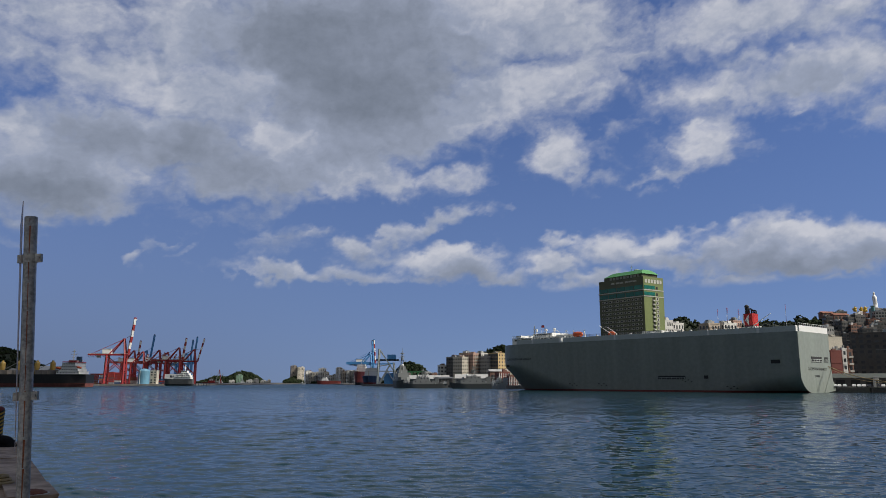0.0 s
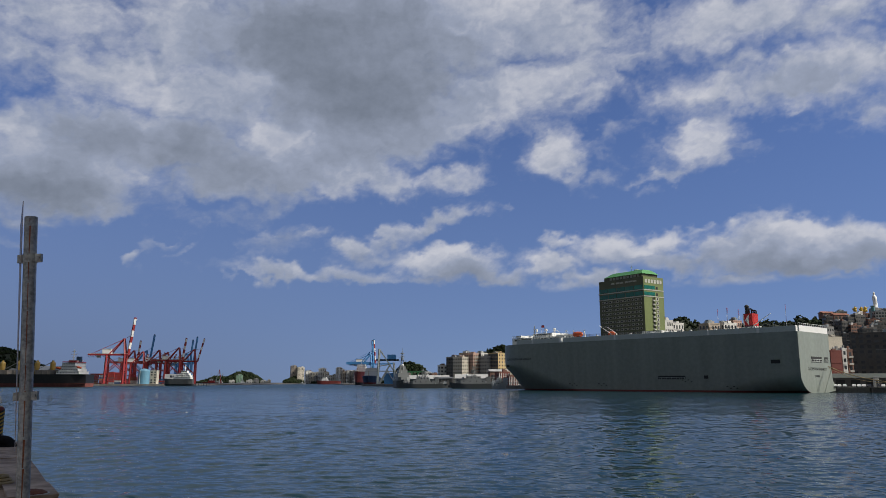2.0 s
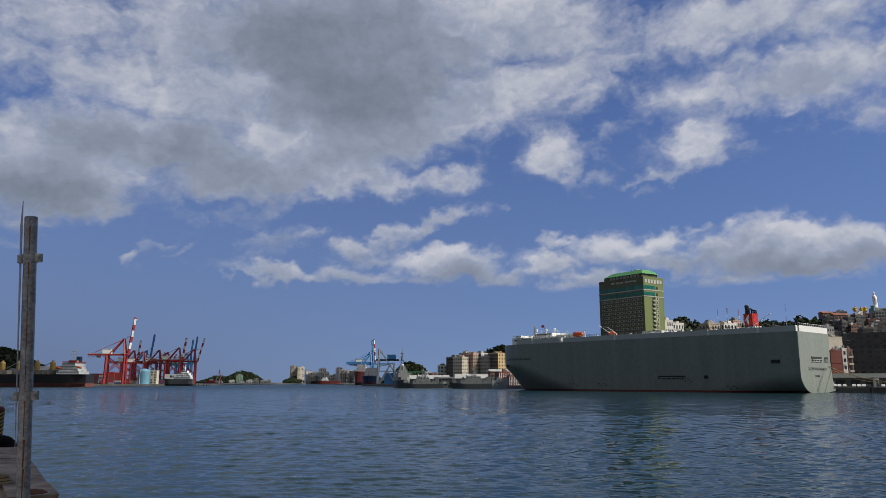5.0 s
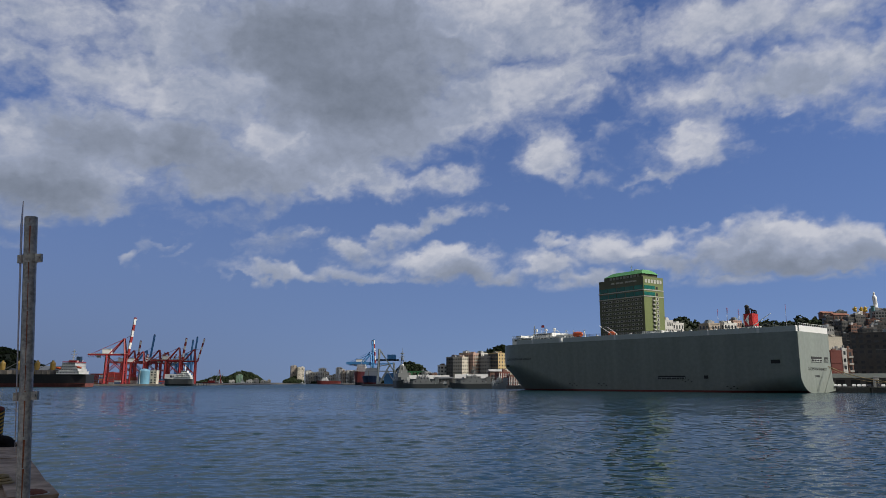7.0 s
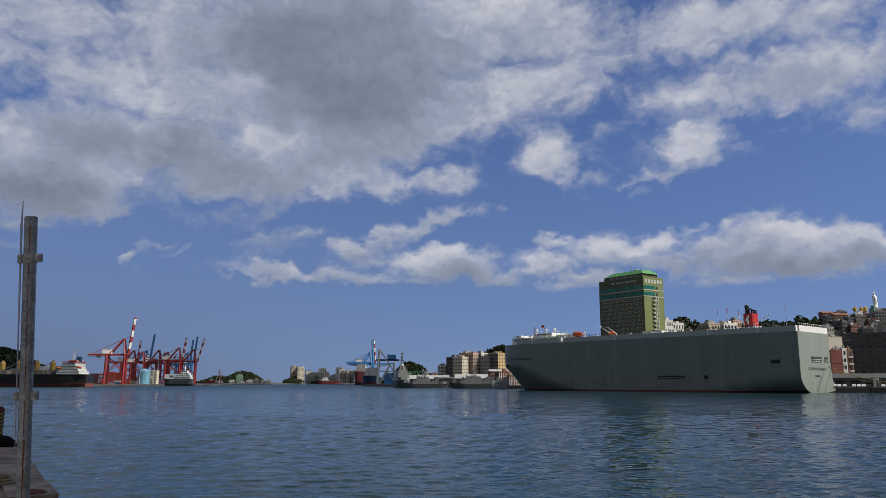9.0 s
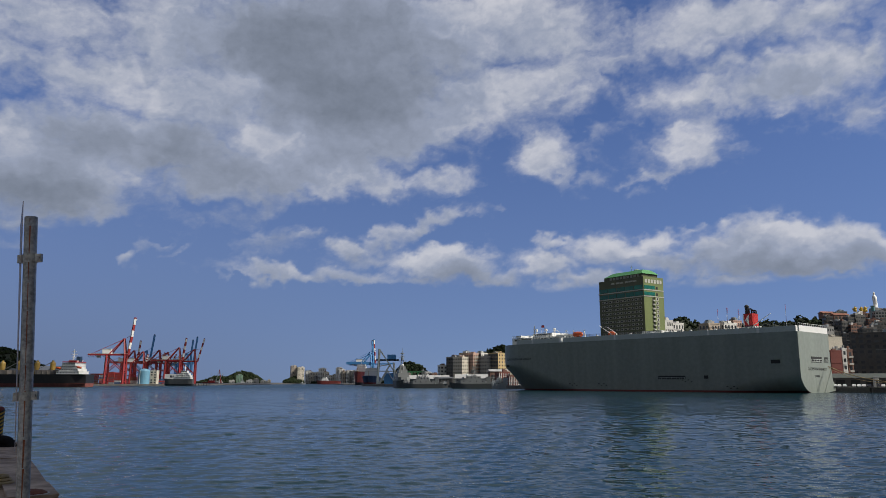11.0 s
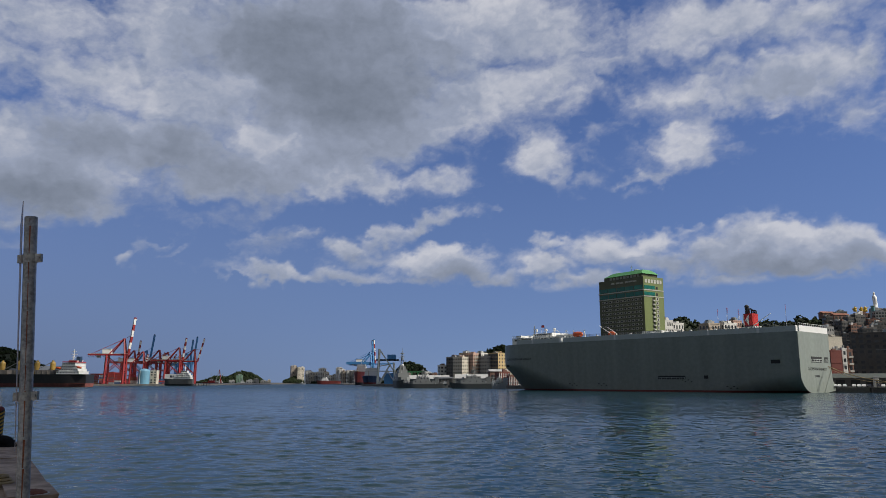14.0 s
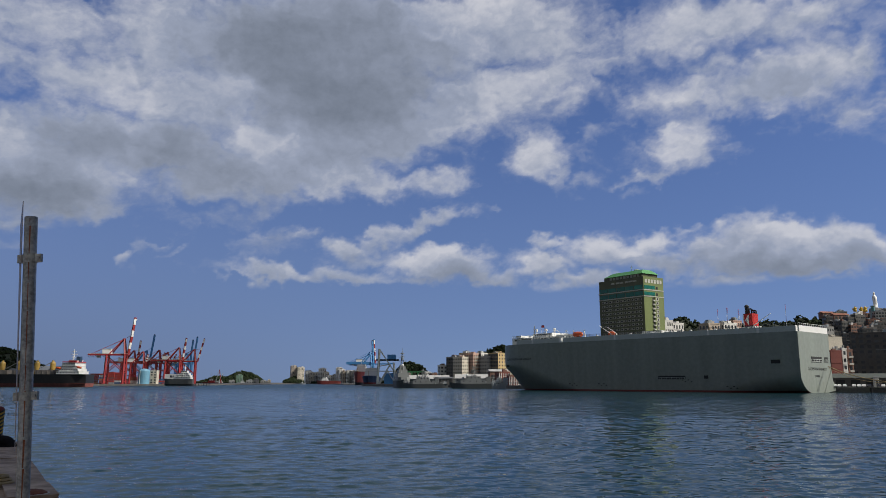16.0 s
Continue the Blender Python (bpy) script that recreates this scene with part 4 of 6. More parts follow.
def build_hotel():
    D0 = 520.0
    x0, z1 = 139.49, 77.94
    hot = thing("hotel_tower", "tall olive-green tiled hotel tower with green roof", "building", pose(x0, D0, 0, 0, 0, 0))
    a = radians(55)
    # local axes: u along the shaded front to the west, v along the sunlit side
    U, V = 41.4, 21.0
    M = Matrix(((-math.cos(a), math.sin(a), 0, 0), (math.sin(a), math.cos(a), 0, 0), (0, 0, 1, 0), (0, 0, 0, 1)))
    def put(name, bm, m, parent=hot, label=""):
        for v in bm.verts:
            v.co = M @ v.co
        bmesh.ops.reverse_faces(bm, faces=bm.faces)
        return part(name, bm, m, parent, label)
    # light and shade of the two faces are put into the tile colours
    put("wall", box(nb(), 0, U, 0.02, V, 2, z1), M_GREENDK, label="green tiled front, darkened as its shaded face")
    put("side_wall", box(nb(), -0.3, 0.0, 0.0, V, 2, z1), M_GREEN, label="olive green side wall, lightened as its sunlit face")
    fl = 2.9
    base = z1 - 14.2
    for i in range(12):
        z = base - (i + 1) * fl
        if z < 20:
            break
        for j in range(11):
            u = 2.0 + j * (U - 3.5) / 11
            fr = put("window_frame", box(nb(), u, u + 2.5, -0.12, 0.02, z + 0.6, z + 2.1), M_FRAME)
            put("pane", box(nb(), u + 0.4, u + 2.1, -0.16, -0.1, z + 0.85, z + 1.85), M_DARK, fr)
        ring = put("side_window", box(nb(), -0.5, -0.28, V * 0.60, V * 0.72, z + 0.6, z + 2.8), M_PALE)
        put("pane", box(nb(), -0.56, -0.5, V * 0.63, V * 0.69, z + 1.0, z + 2.4), M_GLASS, ring)
        bay = put("balcony", box(nb(), -1.3, -0.28, V * 0.40, V * 0.51, z + 0.1, z + 1.1), M_PALE)
        put("balcony_door", box(nb(), -0.36, -0.26, V * 0.415, V * 0.495, z + 1.1, z + 2.6), M_DARK, bay)
        put("pier", box(nb(), -0.9, -0.28, V * 0.50, V * 0.52, z + 1.1, z + 2.9), M_GREEN, bay)
    for k in (0, 1):
        zt = z1 - 5.9 - k * 4.5
        for j in range(5):
            u = 0.6 + j * (U - 1.0) / 5
            put("glass_band", box(nb(), u, u + U / 5 - 0.9, -0.2, 0.02, zt - 2.8, zt), M_TEAL)
        put("glass_band", box(nb(), -0.5, -0.28, 0.4, V * 0.55, zt - 2.8, zt - 0.3), M_TEAL)
        put("glass_band", box(nb(), -0.5, -0.28, V * 0.62, V * 0.7, zt - 2.6, zt - 0.8), M_DARK)
        put("cornice", box(nb(), -0.6, U + 0.3, -0.5, V + 0.2, zt - 3.7, zt - 3.1), M_PALE)
    # bars stand for the lettering on the front and the side
    for i in range(20):
        if i in (9, 16):
            continue
        put("letter_bar", box(nb(), 6.0 + i * 1.2, 6.8 + i * 1.2, -0.12, 0.01, z1 - 3.2, z1 - 2.0), M_PALE)
    for i in range(6):
        put("letter_bar", box(nb(), -0.5, -0.3, 1.5 + i * 3.1, 3.6 + i * 3.1, z1 - 4.4, z1 - 1.8), M_PALE)
    # mansard roof
    bm = nb()
    h = 83.73 - z1
    put("roof_band", box(nb(), 3, U - 3, 2.5, V - 2, z1, z1 + h * 0.45), M_GREENDK)
    lo = [(2, 1.5), (U - 4, 1.5), (U - 4, V - 1.5), (2, V - 1.5)]
    hi = [(5, 6), (U - 9, 6), (U - 9, V - 6), (5, V - 6)]
    va = [bm.verts.new((*p, z1 + h * 0.45)) for p in lo]
    vb = [bm.verts.new((*p, z1 + h)) for p in hi]
    for i in range(4):
        j = (i + 1) % 4
        bm.faces.new((va[i], va[j], vb[j], vb[i]))
    bm.faces.new(vb)
    bm.faces.new(va[::-1])
    put("roof", bm, M_ROOFGREEN, label="bright green sheet roof")
    for j in range(9):
        put("dormer_window", box(nb(), 5 + j * 3.2, 7 + j * 3.2, 2.2, 2.5, z1 + 0.5, z1 + h * 0.38), M_FRAME)
    bm = rod(nb(), (U * 0.45, V / 2, z1 + h), (U * 0.45, V / 2, z1 + h + 5), 0.25, 0.1)
    rod(bm, (U * 0.45 - 1.2, V / 2, z1 + h + 3.6), (U * 0.45 + 1.2, V / 2, z1 + h + 3.6), 0.12)
    lathe(bm, [(0.2, z1 + h), (2.0, z1 + h + 0.3), (2.2, z1 + h + 1.2), (0.3, z1 + h + 1.8)], 12, U * 0.34, V / 2)
    put("roof_antenna", bm, M_GREYDECK)


build_hotel()



# ---------------------------------------------------------------- ships and cranes across the basin
def sts_crane(label, x, y, s, paint, boom_len, boom_deg, bands=True, turn=0.0, z0=2.2, beam=1.25, name="container_crane", second=None):
    """A ship-to-shore crane; x points to the water, the rails run along y. The boom stands raised."""
    c = thing(name, label, "crane", pose(x, y, z0, 0, 0, turn) , "cranes on the container wharf")
    def P(nm, bm, mt=paint, parent=c, lb=""):
        for v in bm.verts:
            v.co *= s
        return part(nm, bm, mt, parent, lb)
    for lx in (0, -26):
        for ly in (-9, 9):
            leg = P("leg", rod(nb(), (lx, ly, 0), (lx * 0.96, ly * 0.75, 42), 1.3, 1.05, n=4))
            P("bogie", box(nb(), lx - 1.2, lx + 1.2, ly - 4, ly + 4, 0, 1.8), paint, leg)
        P("sill_beam", rod(nb(), (lx, -9, 3.2), (lx, 9, 3.2), 0.8, n=4))
        P("portal_beam", rod(nb(), (lx, -8.3, 17), (lx, 8.3, 17), 0.7, n=4))
        P("portal_beam", rod(nb(), (lx * 0.96, -6.8, 41), (lx * 0.96, 6.8, 41), 0.8, n=4))
    for ly in (-8.4, 8.4):
        P("cross_beam", rod(nb(), (0, ly, 16), (-26, ly, 16), 0.75, n=4))
        P("brace", rod(nb(), (0, ly, 17), (-25.2, ly * 0.8, 40), 0.6, n=6))
        P("brace", rod(nb(), (-26, ly, 17), (-13, ly * 0.9, 29), 0.6, n=6))
    for ly in (-3.2, 3.2):
        g = P("girder", rod(nb(), (-52, ly, 43), (4, ly, 43), beam, n=4))
        P("rail_walk", rod(nb(), (-52, ly * 1.5, 44.6), (4, ly * 1.5, 44.6), 0.12, n=4), M_GREYDECK, g)
    for i in range(7):
        P("tie", rod(nb(), (-50 + i * 8, -3.2, 43), (-50 + i * 8, 3.2, 43), 0.4, n=4))
    P("trolley_cab", box(nb(), -40, -35, -2.5, 2.5, 38.5, 42), M_GREYDECK)
    hs = P("machinery_house", box(nb(), -32, -20, -4.5, 4.5, 44.2, 51), M_WHITE, c, "white machinery house")
    P("house_roof", box(nb(), -32.4, -19.6, -4.9, 4.9, 51, 51.5), M_GREYDECK, hs)
    # apex frame
    for ly in (-5, 5):
        P("apex_leg", rod(nb(), (0, ly * 1.3, 43), (-3, ly * 0.5, 66), 0.9, n=4))
        P("apex_leg", rod(nb(), (-22, ly * 1.3, 43), (-4, ly * 0.5, 66), 0.75, n=4))
    # stair flights up the landward leg, and cable loops under the girder
    bm = nb()
    for k in range(6):
        zz = 3 + k * 6.4
        rod(bm, (-27.4, -7 + 4 * (k % 2), zz), (-27.4, -3 - 4 * (k % 2), zz + 6.0), 0.3, n=4)
    P("stair", bm, M_GREYDECK)
    bm = nb()
    for k in range(9):
        for q in range(4):
            xa = -51 + k * 3.4 + q * 0.85
            rod(bm, (xa, -4.6, 41.6 - 2.6 * math.sin(q * math.pi / 4)), (xa + 0.85, -4.6, 41.6 - 2.6 * math.sin((q + 1) * math.pi / 4)), 0.14, n=4)
    P("cable_loop", bm, M_BLACK)
    for lx in (0, -26):
        P("portal_beam", rod(nb(), (lx * 0.98, -7.6, 29), (lx * 0.98, 7.6, 29), 0.6, n=4))
        P("brace", rod(nb(), (lx, -8.4, 17), (lx * 0.98, 7.6, 29), 0.45, n=4))
    P("apex_head", rod(nb(), (-3.5, -4, 66), (-3.5, 4, 66), 0.9, n=4))
    # raised boom in a red and white or plain paint
    t = radians(boom_deg)
    dv = Vector((math.cos(t), 0, math.sin(t)))
    o = Vector((3.5, 0, 43))
    n = 6
    boom = None
    for i in range(n):
        a, b = o + dv * boom_len * i / n, o + dv * boom_len * (i + 1) / n
        bm = nb()
        for ly in (-1.9, 1.9):
            rod(bm, a + Vector((0, ly, 0)), b + Vector((0, ly, 0)), 1.2, n=4)
        rod(bm, a + Vector((0, -2.4, 0)), a + Vector((0, 2.4, 0)), 0.5, n=4)
        rod(bm, a + Vector((0, -2, 0)), b + Vector((0, 2, 0)), 0.4, n=4)
        mt = (M_WHITE if (bands and i % 2 == 1) else (second or paint))
        boom = P("boom", bm, mt, c, "") if boom is None else (P("boom_section", bm, mt, boom))
    P("boom_tip", box(nb(), *[k for q in zip((o + dv * boom_len) - Vector((1.3, 2.6, 0.8)), (o + dv * boom_len) + Vector((1.3, 2.6, 1.8))) for k in q]), M_BLACK if not bands else paint, boom)
    for ly in (-1.5, 1.5):
        P("stay", rod(nb(), (-3.5, ly, 66), o + dv * boom_len * 0.55 + Vector((0, ly, 0)), 0.18, n=6))
        P("stay", rod(nb(), (-3.5, ly, 66), (-48, ly, 44), 0.2, n=6))
    return c


sts_crane("tall red container crane with raised red and white boom", -472.86, 1130, 1.0, M_RED, 54, 83, turn=10)
sts_crane("red container crane with raised striped boom", -510.43, 1260, 0.82, M_RED, 42, 84, turn=10)
sts_crane("bright blue container crane with raised boom", -517.08, 1330, 0.86, M_BLUE, 55, 83, bands=False, turn=10)
sts_crane("red container crane with raised striped boom", -407.98, 1180, 0.84, M_RED, 40, 83, turn=10)
sts_crane("red container crane with leaning striped boom", -394.11, 1210, 0.82, M_RED, 44, 76, turn=10)
sts_crane("bright blue container crane with raised boom", -462.79, 1380, 0.82, M_BLUE, 52, 85, bands=False, turn=10)
sts_crane("bright blue container crane with raised boom", -469.89, 1420, 0.85, M_BLUE, 58, 84, bands=False, turn=10)
sts_crane("red container crane behind the others", -454.34, 1260, 0.78, M_RED, 20, 60, turn=10)
sts_crane("blue container crane at the far berth", -138.7, 1472, 0.92, M_BLUE, 46, 93, bands=False, turn=4, z0=1.5, beam=2.6)
sts_crane("blue container crane with red and white boom tip", -136.89, 1500, 0.92, M_BLUE, 50, 94, bands=True, turn=4, z0=1.5, second=M_RED)

sts_crane("blue container crane with its boom lowered over the berth", -141, 1515, 0.9, M_BLUE, 44, 1.5, bands=False, turn=4, z0=1.5, beam=1.8)
sts_crane("red container crane with lowered stub boom", -448, 1205, 0.8, M_RED, 17, 78, turn=10)
sts_crane("red container crane standing beside the tallest one", -458, 1165, 0.74, M_RED, 16, 80, turn=10)

# containers in stacks on the wharf
CONT = [mat("container_" + n, c, 0.6, fine=1.0, coarse=0.2, vary=0.2) for n, c in
        (("rust", (0.20, 0.06, 0.04)), ("red", (0.30, 0.04, 0.03)), ("blue", (0.05, 0.10, 0.22)), ("grey", (0.30, 0.31, 0.31)), ("orange", (0.42, 0.16, 0.05)), ("white", (0.5, 0.5, 0.48)))]


def container_mesh(mt):
    bm = box(nb(), -6.1, 6.1, -1.2, 1.2, 0.06, 2.55)
    for i in range(14):
        box(bm, -5.8 + i * 0.86, -5.4 + i * 0.86, -1.26, -1.2, 0.2, 2.4)
    for sx in (-6.1, 5.9):
        for sy in (-1.28, 1.13):
            box(bm, sx, sx + 0.2, sy, sy + 0.15, 0, 2.6)
    ob = part("shipping_container", bm, mt)
    return tagged(ob, "weathered steel shipping container in a stack", "container", "containers stacked on the wharf")


rng = random.Random(4)
protos = [container_mesh(m) for m in CONT]
used = [False] * 6
def put_container(x, y, z):
    k = rng.choice((0, 0, 0, 1, 1, 1, 4, 2, 3, 5))
    m = pose(x, y, z, 0, 0, rng.uniform(-1, 1))
    if used[k]:
        copy_thing(protos[k], m)
    else:
        protos[k].matrix_basis = m
        used[k] = True


for col, px in enumerate((-525.94, -513.17, -504.76, -495.26, -483.46, -472.42, -432.65, -424.26)):
    for lv in range(rng.choice((5, 6, 7, 8)) if col < 4 else rng.choice((3, 4, 5))):
        put_container(px + rng.uniform(-0.4, 0.4), 1150 + col * 3, 2.2 + lv * 2.6)
for k, u in enumerate(used):
    if not u:
        put_container(-463.21 + k * 13, 1190, 2.2)

pr = thing("wharf_piles", "row of dark timber piles along the wharf edge", "piles", kind="structure")
pile = None
for i in range(46):
    m = pose(-520.75 + i * 3.9, 1075 + min(i, 13) * 3.9 if i < 13 else 1127, 0)
    if pile is None:
        pile = part("pile", rod(nb(), (0, 0, -2), (0, 0, 3.0), 0.6, n=8), M_DARK, pr, "", m)
    else:
        share(pile, m, pr)
tank = thing("storage_silo", "pale blue cylindrical storage silo on the wharf", "silo", pose(-440.35, 1122, 2.2))
M_SKY = mat("pale_blue_paint", (0.12, 0.28, 0.39), 0.55, fine=0.8, coarse=0.1, vary=0.15)
part("shell", lathe(nb(), [(8.0, 0), (8.0, 18.5), (6.5, 21), (1, 22.5)], 24), M_SKY, tank)
part("ladder", rod(nb(), (-3, -7.7, 0), (-3, -7.7, 20), 0.25, n=4), M_GREYDECK, tank)
building("beige block with flat roof beside the silo", -432.64, 1125, 10, 9, 2.2, 21.13, "cream", 0, cols=2, side_cols=0, name="office_block", tank=False)


def hull_loft(bm, L, B, z0, z1, bow=0.22, rake=0.05, sheer=0.0, stern_round=0.1):
    """A ship's hull from stern (x = 0) to bow (x = L), between two heights."""
    n = 26
    for side in (1, -1):
        rows = []
        for k in range(5):
            z = z0 + (z1 - z0) * k / 4
            row = []
            for i in range(n + 1):
                t = i / n
                Lk = L * (1 - rake * (1 - k / 4))
                x = t * Lk
                fb = min(1.0, (1 - t) / bow)
                fs = min(1.0, 0.72 + t / stern_round * 0.28)
                w = B / 2 * (1 - (1 - fb) ** 2) ** 0.7 * fs * (0.86 + 0.14 * k / 4)
                row.append((x, side * w, z + sheer * max(0, t - 0.6) ** 2 * 6 * k / 4))
            rows.append(row if side < 0 else row[::-1])
        grid(bm, rows)
    va = [bm.verts.new((0, s * B / 2 * 0.72 * q, z)) for s, q, z in ((-1, 0.86, z0), (1, 0.86, z0), (1, 1, z1), (-1, 1, z1))]
    bm.faces.new(va[::-1])
    # deck
    grid(bm, [[(L * t, -B / 2 * (1 - (1 - min(1, (1 - t) / bow)) ** 2) ** 0.7 * 0.97, z1 - 0.2 + sheer * max(0, t - 0.6) ** 2 * 6),
               (L * t, B / 2 * (1 - (1 - min(1, (1 - t) / bow)) ** 2) ** 0.7 * 0.97, z1 - 0.2 + sheer * max(0, t - 0.6) ** 2 * 6)] for t in np.linspace(0, 1, 14)])
    return bm


def house_tier(parent, x0, x1, w, z0, z1, nwin, mt=None, deck=True):
    ob = part("superstructure", box(nb(), x0, x1, -w / 2, w / 2, z0, z1), mt or M_WHITE, parent)
    for k in range(nwin):
        u = x0 + (x1 - x0) * (k + 0.5) / nwin
        g = 0.5 if mt in (None, M_WHITE, M_SIGNRED) else 0.28
        for sy in (-w / 2, w / 2):
            part("window", box(nb(), u - g, u + g, sy - 0.05, sy + 0.05, z0 + (z1 - z0) * 0.45, z0 + (z1 - z0) * 0.8), M_GLASS, ob)
    if deck:
        part("deck_edge", box(nb(), x0 - 0.6, x1 + 0.6, -w / 2 - 0.6, w / 2 + 0.6, z1, z1 + 0.18), mt or M_WHITE, ob)
    return ob


# bulk carrier, bow to the west
bulk = thing("bulk_carrier", "black and rust-red bulk carrier with yellow deck cranes", "ship", pose(-370.42, 800, 0, 0, 0, 178))
part("hull", hull_loft(nb(), 165, 26, 3.8, 13.0, bow=0.15, sheer=2), M_BLACK, bulk, "black upper hull")
part("boot_topping", hull_loft(nb(), 163, 25.6, -1.5, 3.8, bow=0.15), mat("faded_antifouling", (0.17, 0.055, 0.045), 0.7, fine=0.5, coarse=0.06, vary=0.3), bulk, "rust-red lower hull")
for tz, (a, b, w) in enumerate(((7, 31, 20), (9, 29, 19), (10, 27, 18), (11, 25, 22), (12, 21, 12))):
    house_tier(bulk, a, b, w, 13.2 + tz * 2.9, 16.0 + tz * 2.9, 8)
part("bridge_stripe", box(nb(), 11, 25, -11.2, 11.2, 25.3, 26.2), M_SIGNRED, bulk, "red stripe under the bridge roof")
part("funnel", box(nb(), 11, 15, -2.2, 2.2, 26, 31.5), mat("funnel_navy", (0.02, 0.05, 0.10), 0.5), bulk, "navy blue funnel")
bm = rod(nb(), (19, 0, 27), (19, 0, 39), 0.6, 0.35)
for zz, w in ((31, 3), (34, 4.4), (37, 2.4)):
    rod(bm, (19, -w, zz), (19, w, zz), 0.3, n=4)
    rod(bm, (19 - w * 0.8, 0, zz), (19 + w * 0.8, 0, zz), 0.3, n=4)
part("mast", bm, M_WHITE, bulk)
part("lifeboat", lathe(nb(), [(0.2, 0), (0.9, 1), (1.1, 3), (0.9, 5), (0.2, 5.8)], 10), M_ORANGE, bulk, "orange lifeboat", pose(4, 10.5, 19.5, 0, 80, 0), smooth=True)
part("lifeboat", lathe(nb(), [(0.2, 0), (0.9, 1), (1.1, 3), (0.9, 5), (0.2, 5.8)], 10), M_ORANGE, bulk, "orange lifeboat", pose(26, 10.5, 19.0, 0, 80, 0), smooth=True)
for i in range(5):
    x = 34 + i * 25
    hc = part("hatch_cover", box(nb(), x, x + 20, -9, 9, 13, 17.4), mat("hatch_grey", (0.19, 0.17, 0.15), 0.7, vary=0.2) if i == 0 else bpy.data.materials["hatch_grey"], bulk)
    for q in range(4):
        part("coaming_rib", box(nb(), x + 2 + q * 5, x + 2.7 + q * 5, 9, 9.4, 13, 17.2), bpy.data.materials["hatch_grey"], hc)
for x in (40.8, 57.6, 76.8, 94.8):
    bm = lathe(nb(), [(2.2, 13), (2.2, 18.5), (2.6, 19), (2.7, 24.5), (2.1, 26), (1.2, 26.5), (1.1, 27.6)], 14, x, 0)
    cr = part("deck_crane", bm, M_YELLOW, bulk, "yellow crane pedestal")
    part("jib", rod(nb(), (x, 2, 26), (x + 14, 3, 18.2), 0.3, 0.2, n=4), M_NAVY, cr)

# warehouses behind the bulk carrier
def shed(label, x, y, w, d, z0, eave, ridge, wall, roof, rot=0.0, doors=4):
    b = thing("warehouse", label, "building", pose(x, y, z0, 0, 0, rot))
    part("wall", box(nb(), 0, w, 0, d, 0, eave), wall, b)
    bm = nb()
    v = [bm.verts.new(p) for p in ((-0.6, -0.6, eave), (w + 0.6, -0.6, eave), (w + 0.6, d / 2, ridge), (-0.6, d / 2, ridge), (-0.6, d + 0.6, eave), (w + 0.6, d + 0.6, eave))]
    for q in ((0, 1, 2, 3), (3, 2, 5, 4), (1, 5, 2), (0, 3, 4), (0, 4, 5, 1)):
        bm.faces.new([v[i] for i in q])
    part("roof", bm, roof, b)
    for i in range(doors):
        u = w * (i + 0.5) / doors
        part("door", box(nb(), u - w / doors * 0.3, u + w / doors * 0.3, -0.1, 0.0, 0, eave * 0.75), M_DARK, b)
    return b


M_ROOFPALE = mat("pale_sheet_roof", (0.36, 0.36, 0.35), 0.5, fine=0.6, coarse=0.08, vary=0.15)
M_ROOFDK = mat("dark_sheet_roof", (0.10, 0.105, 0.11), 0.6, fine=0.6, coarse=0.08, vary=0.2)
M_ROOFTILE = mat("orange_roof_tile", (0.22, 0.085, 0.045), 0.7, fine=1.0, coarse=0.1, vary=0.2)
shed("white warehouse with pale sheet roof behind the ship", -484.16, 900, 26, 30, 2.2, 16, 22, WALLS["white"], M_ROOFPALE, 0, 3)
shed("warehouse with dark pitched sheet roof", -464.27, 890, 30, 26, 2.2, 13, 21, WALLS["white"], M_ROOFDK, 0, 3)
shed("low grey warehouse with dark roof", -517.5, 900, 30, 26, 2.2, 14, 19, WALLS["grey"], M_ROOFDK, 0, 3)

# coaster in front of the container wharf
co = thing("cargo_ship", "small grey cargo ship with white superstructure", "ship", pose(-357.2, 1090, 0, 0, 0, 176))
part("hull", hull_loft(nb(), 43, 11, 2.2, 9.5, bow=0.2, sheer=1), M_NAVYDK, co)
part("boot_topping", hull_loft(nb(), 42, 10.8, -1, 2.2, bow=0.2), M_BLACK, co)
for tz, (a, b, w) in enumerate(((2, 24, 10), (3, 22, 9), (5, 20, 9), (8, 17, 7))):
    house_tier(co, a, b, w, 9.5 + tz * 2.9, 12.2 + tz * 2.9, 6)
dk = part("deck_cargo", box(nb(), 20, 40, -4.5, 4.5, 9.6, 16.2), M_WHITE, co, "white deck cargo with dark bars")
for i in range(3):
    part("bar", box(nb(), 27 + i * 2, 28.2 + i * 2, 4.5, 4.6, 11.5, 14.5), M_BLACK, dk)
bm = rod(nb(), (12, 0, 21), (12, 0, 30), 0.4, 0.25)
rod(bm, (12, -3, 26), (12, 3, 26), 0.25, n=4)
part("mast", bm, M_WHITE, co)

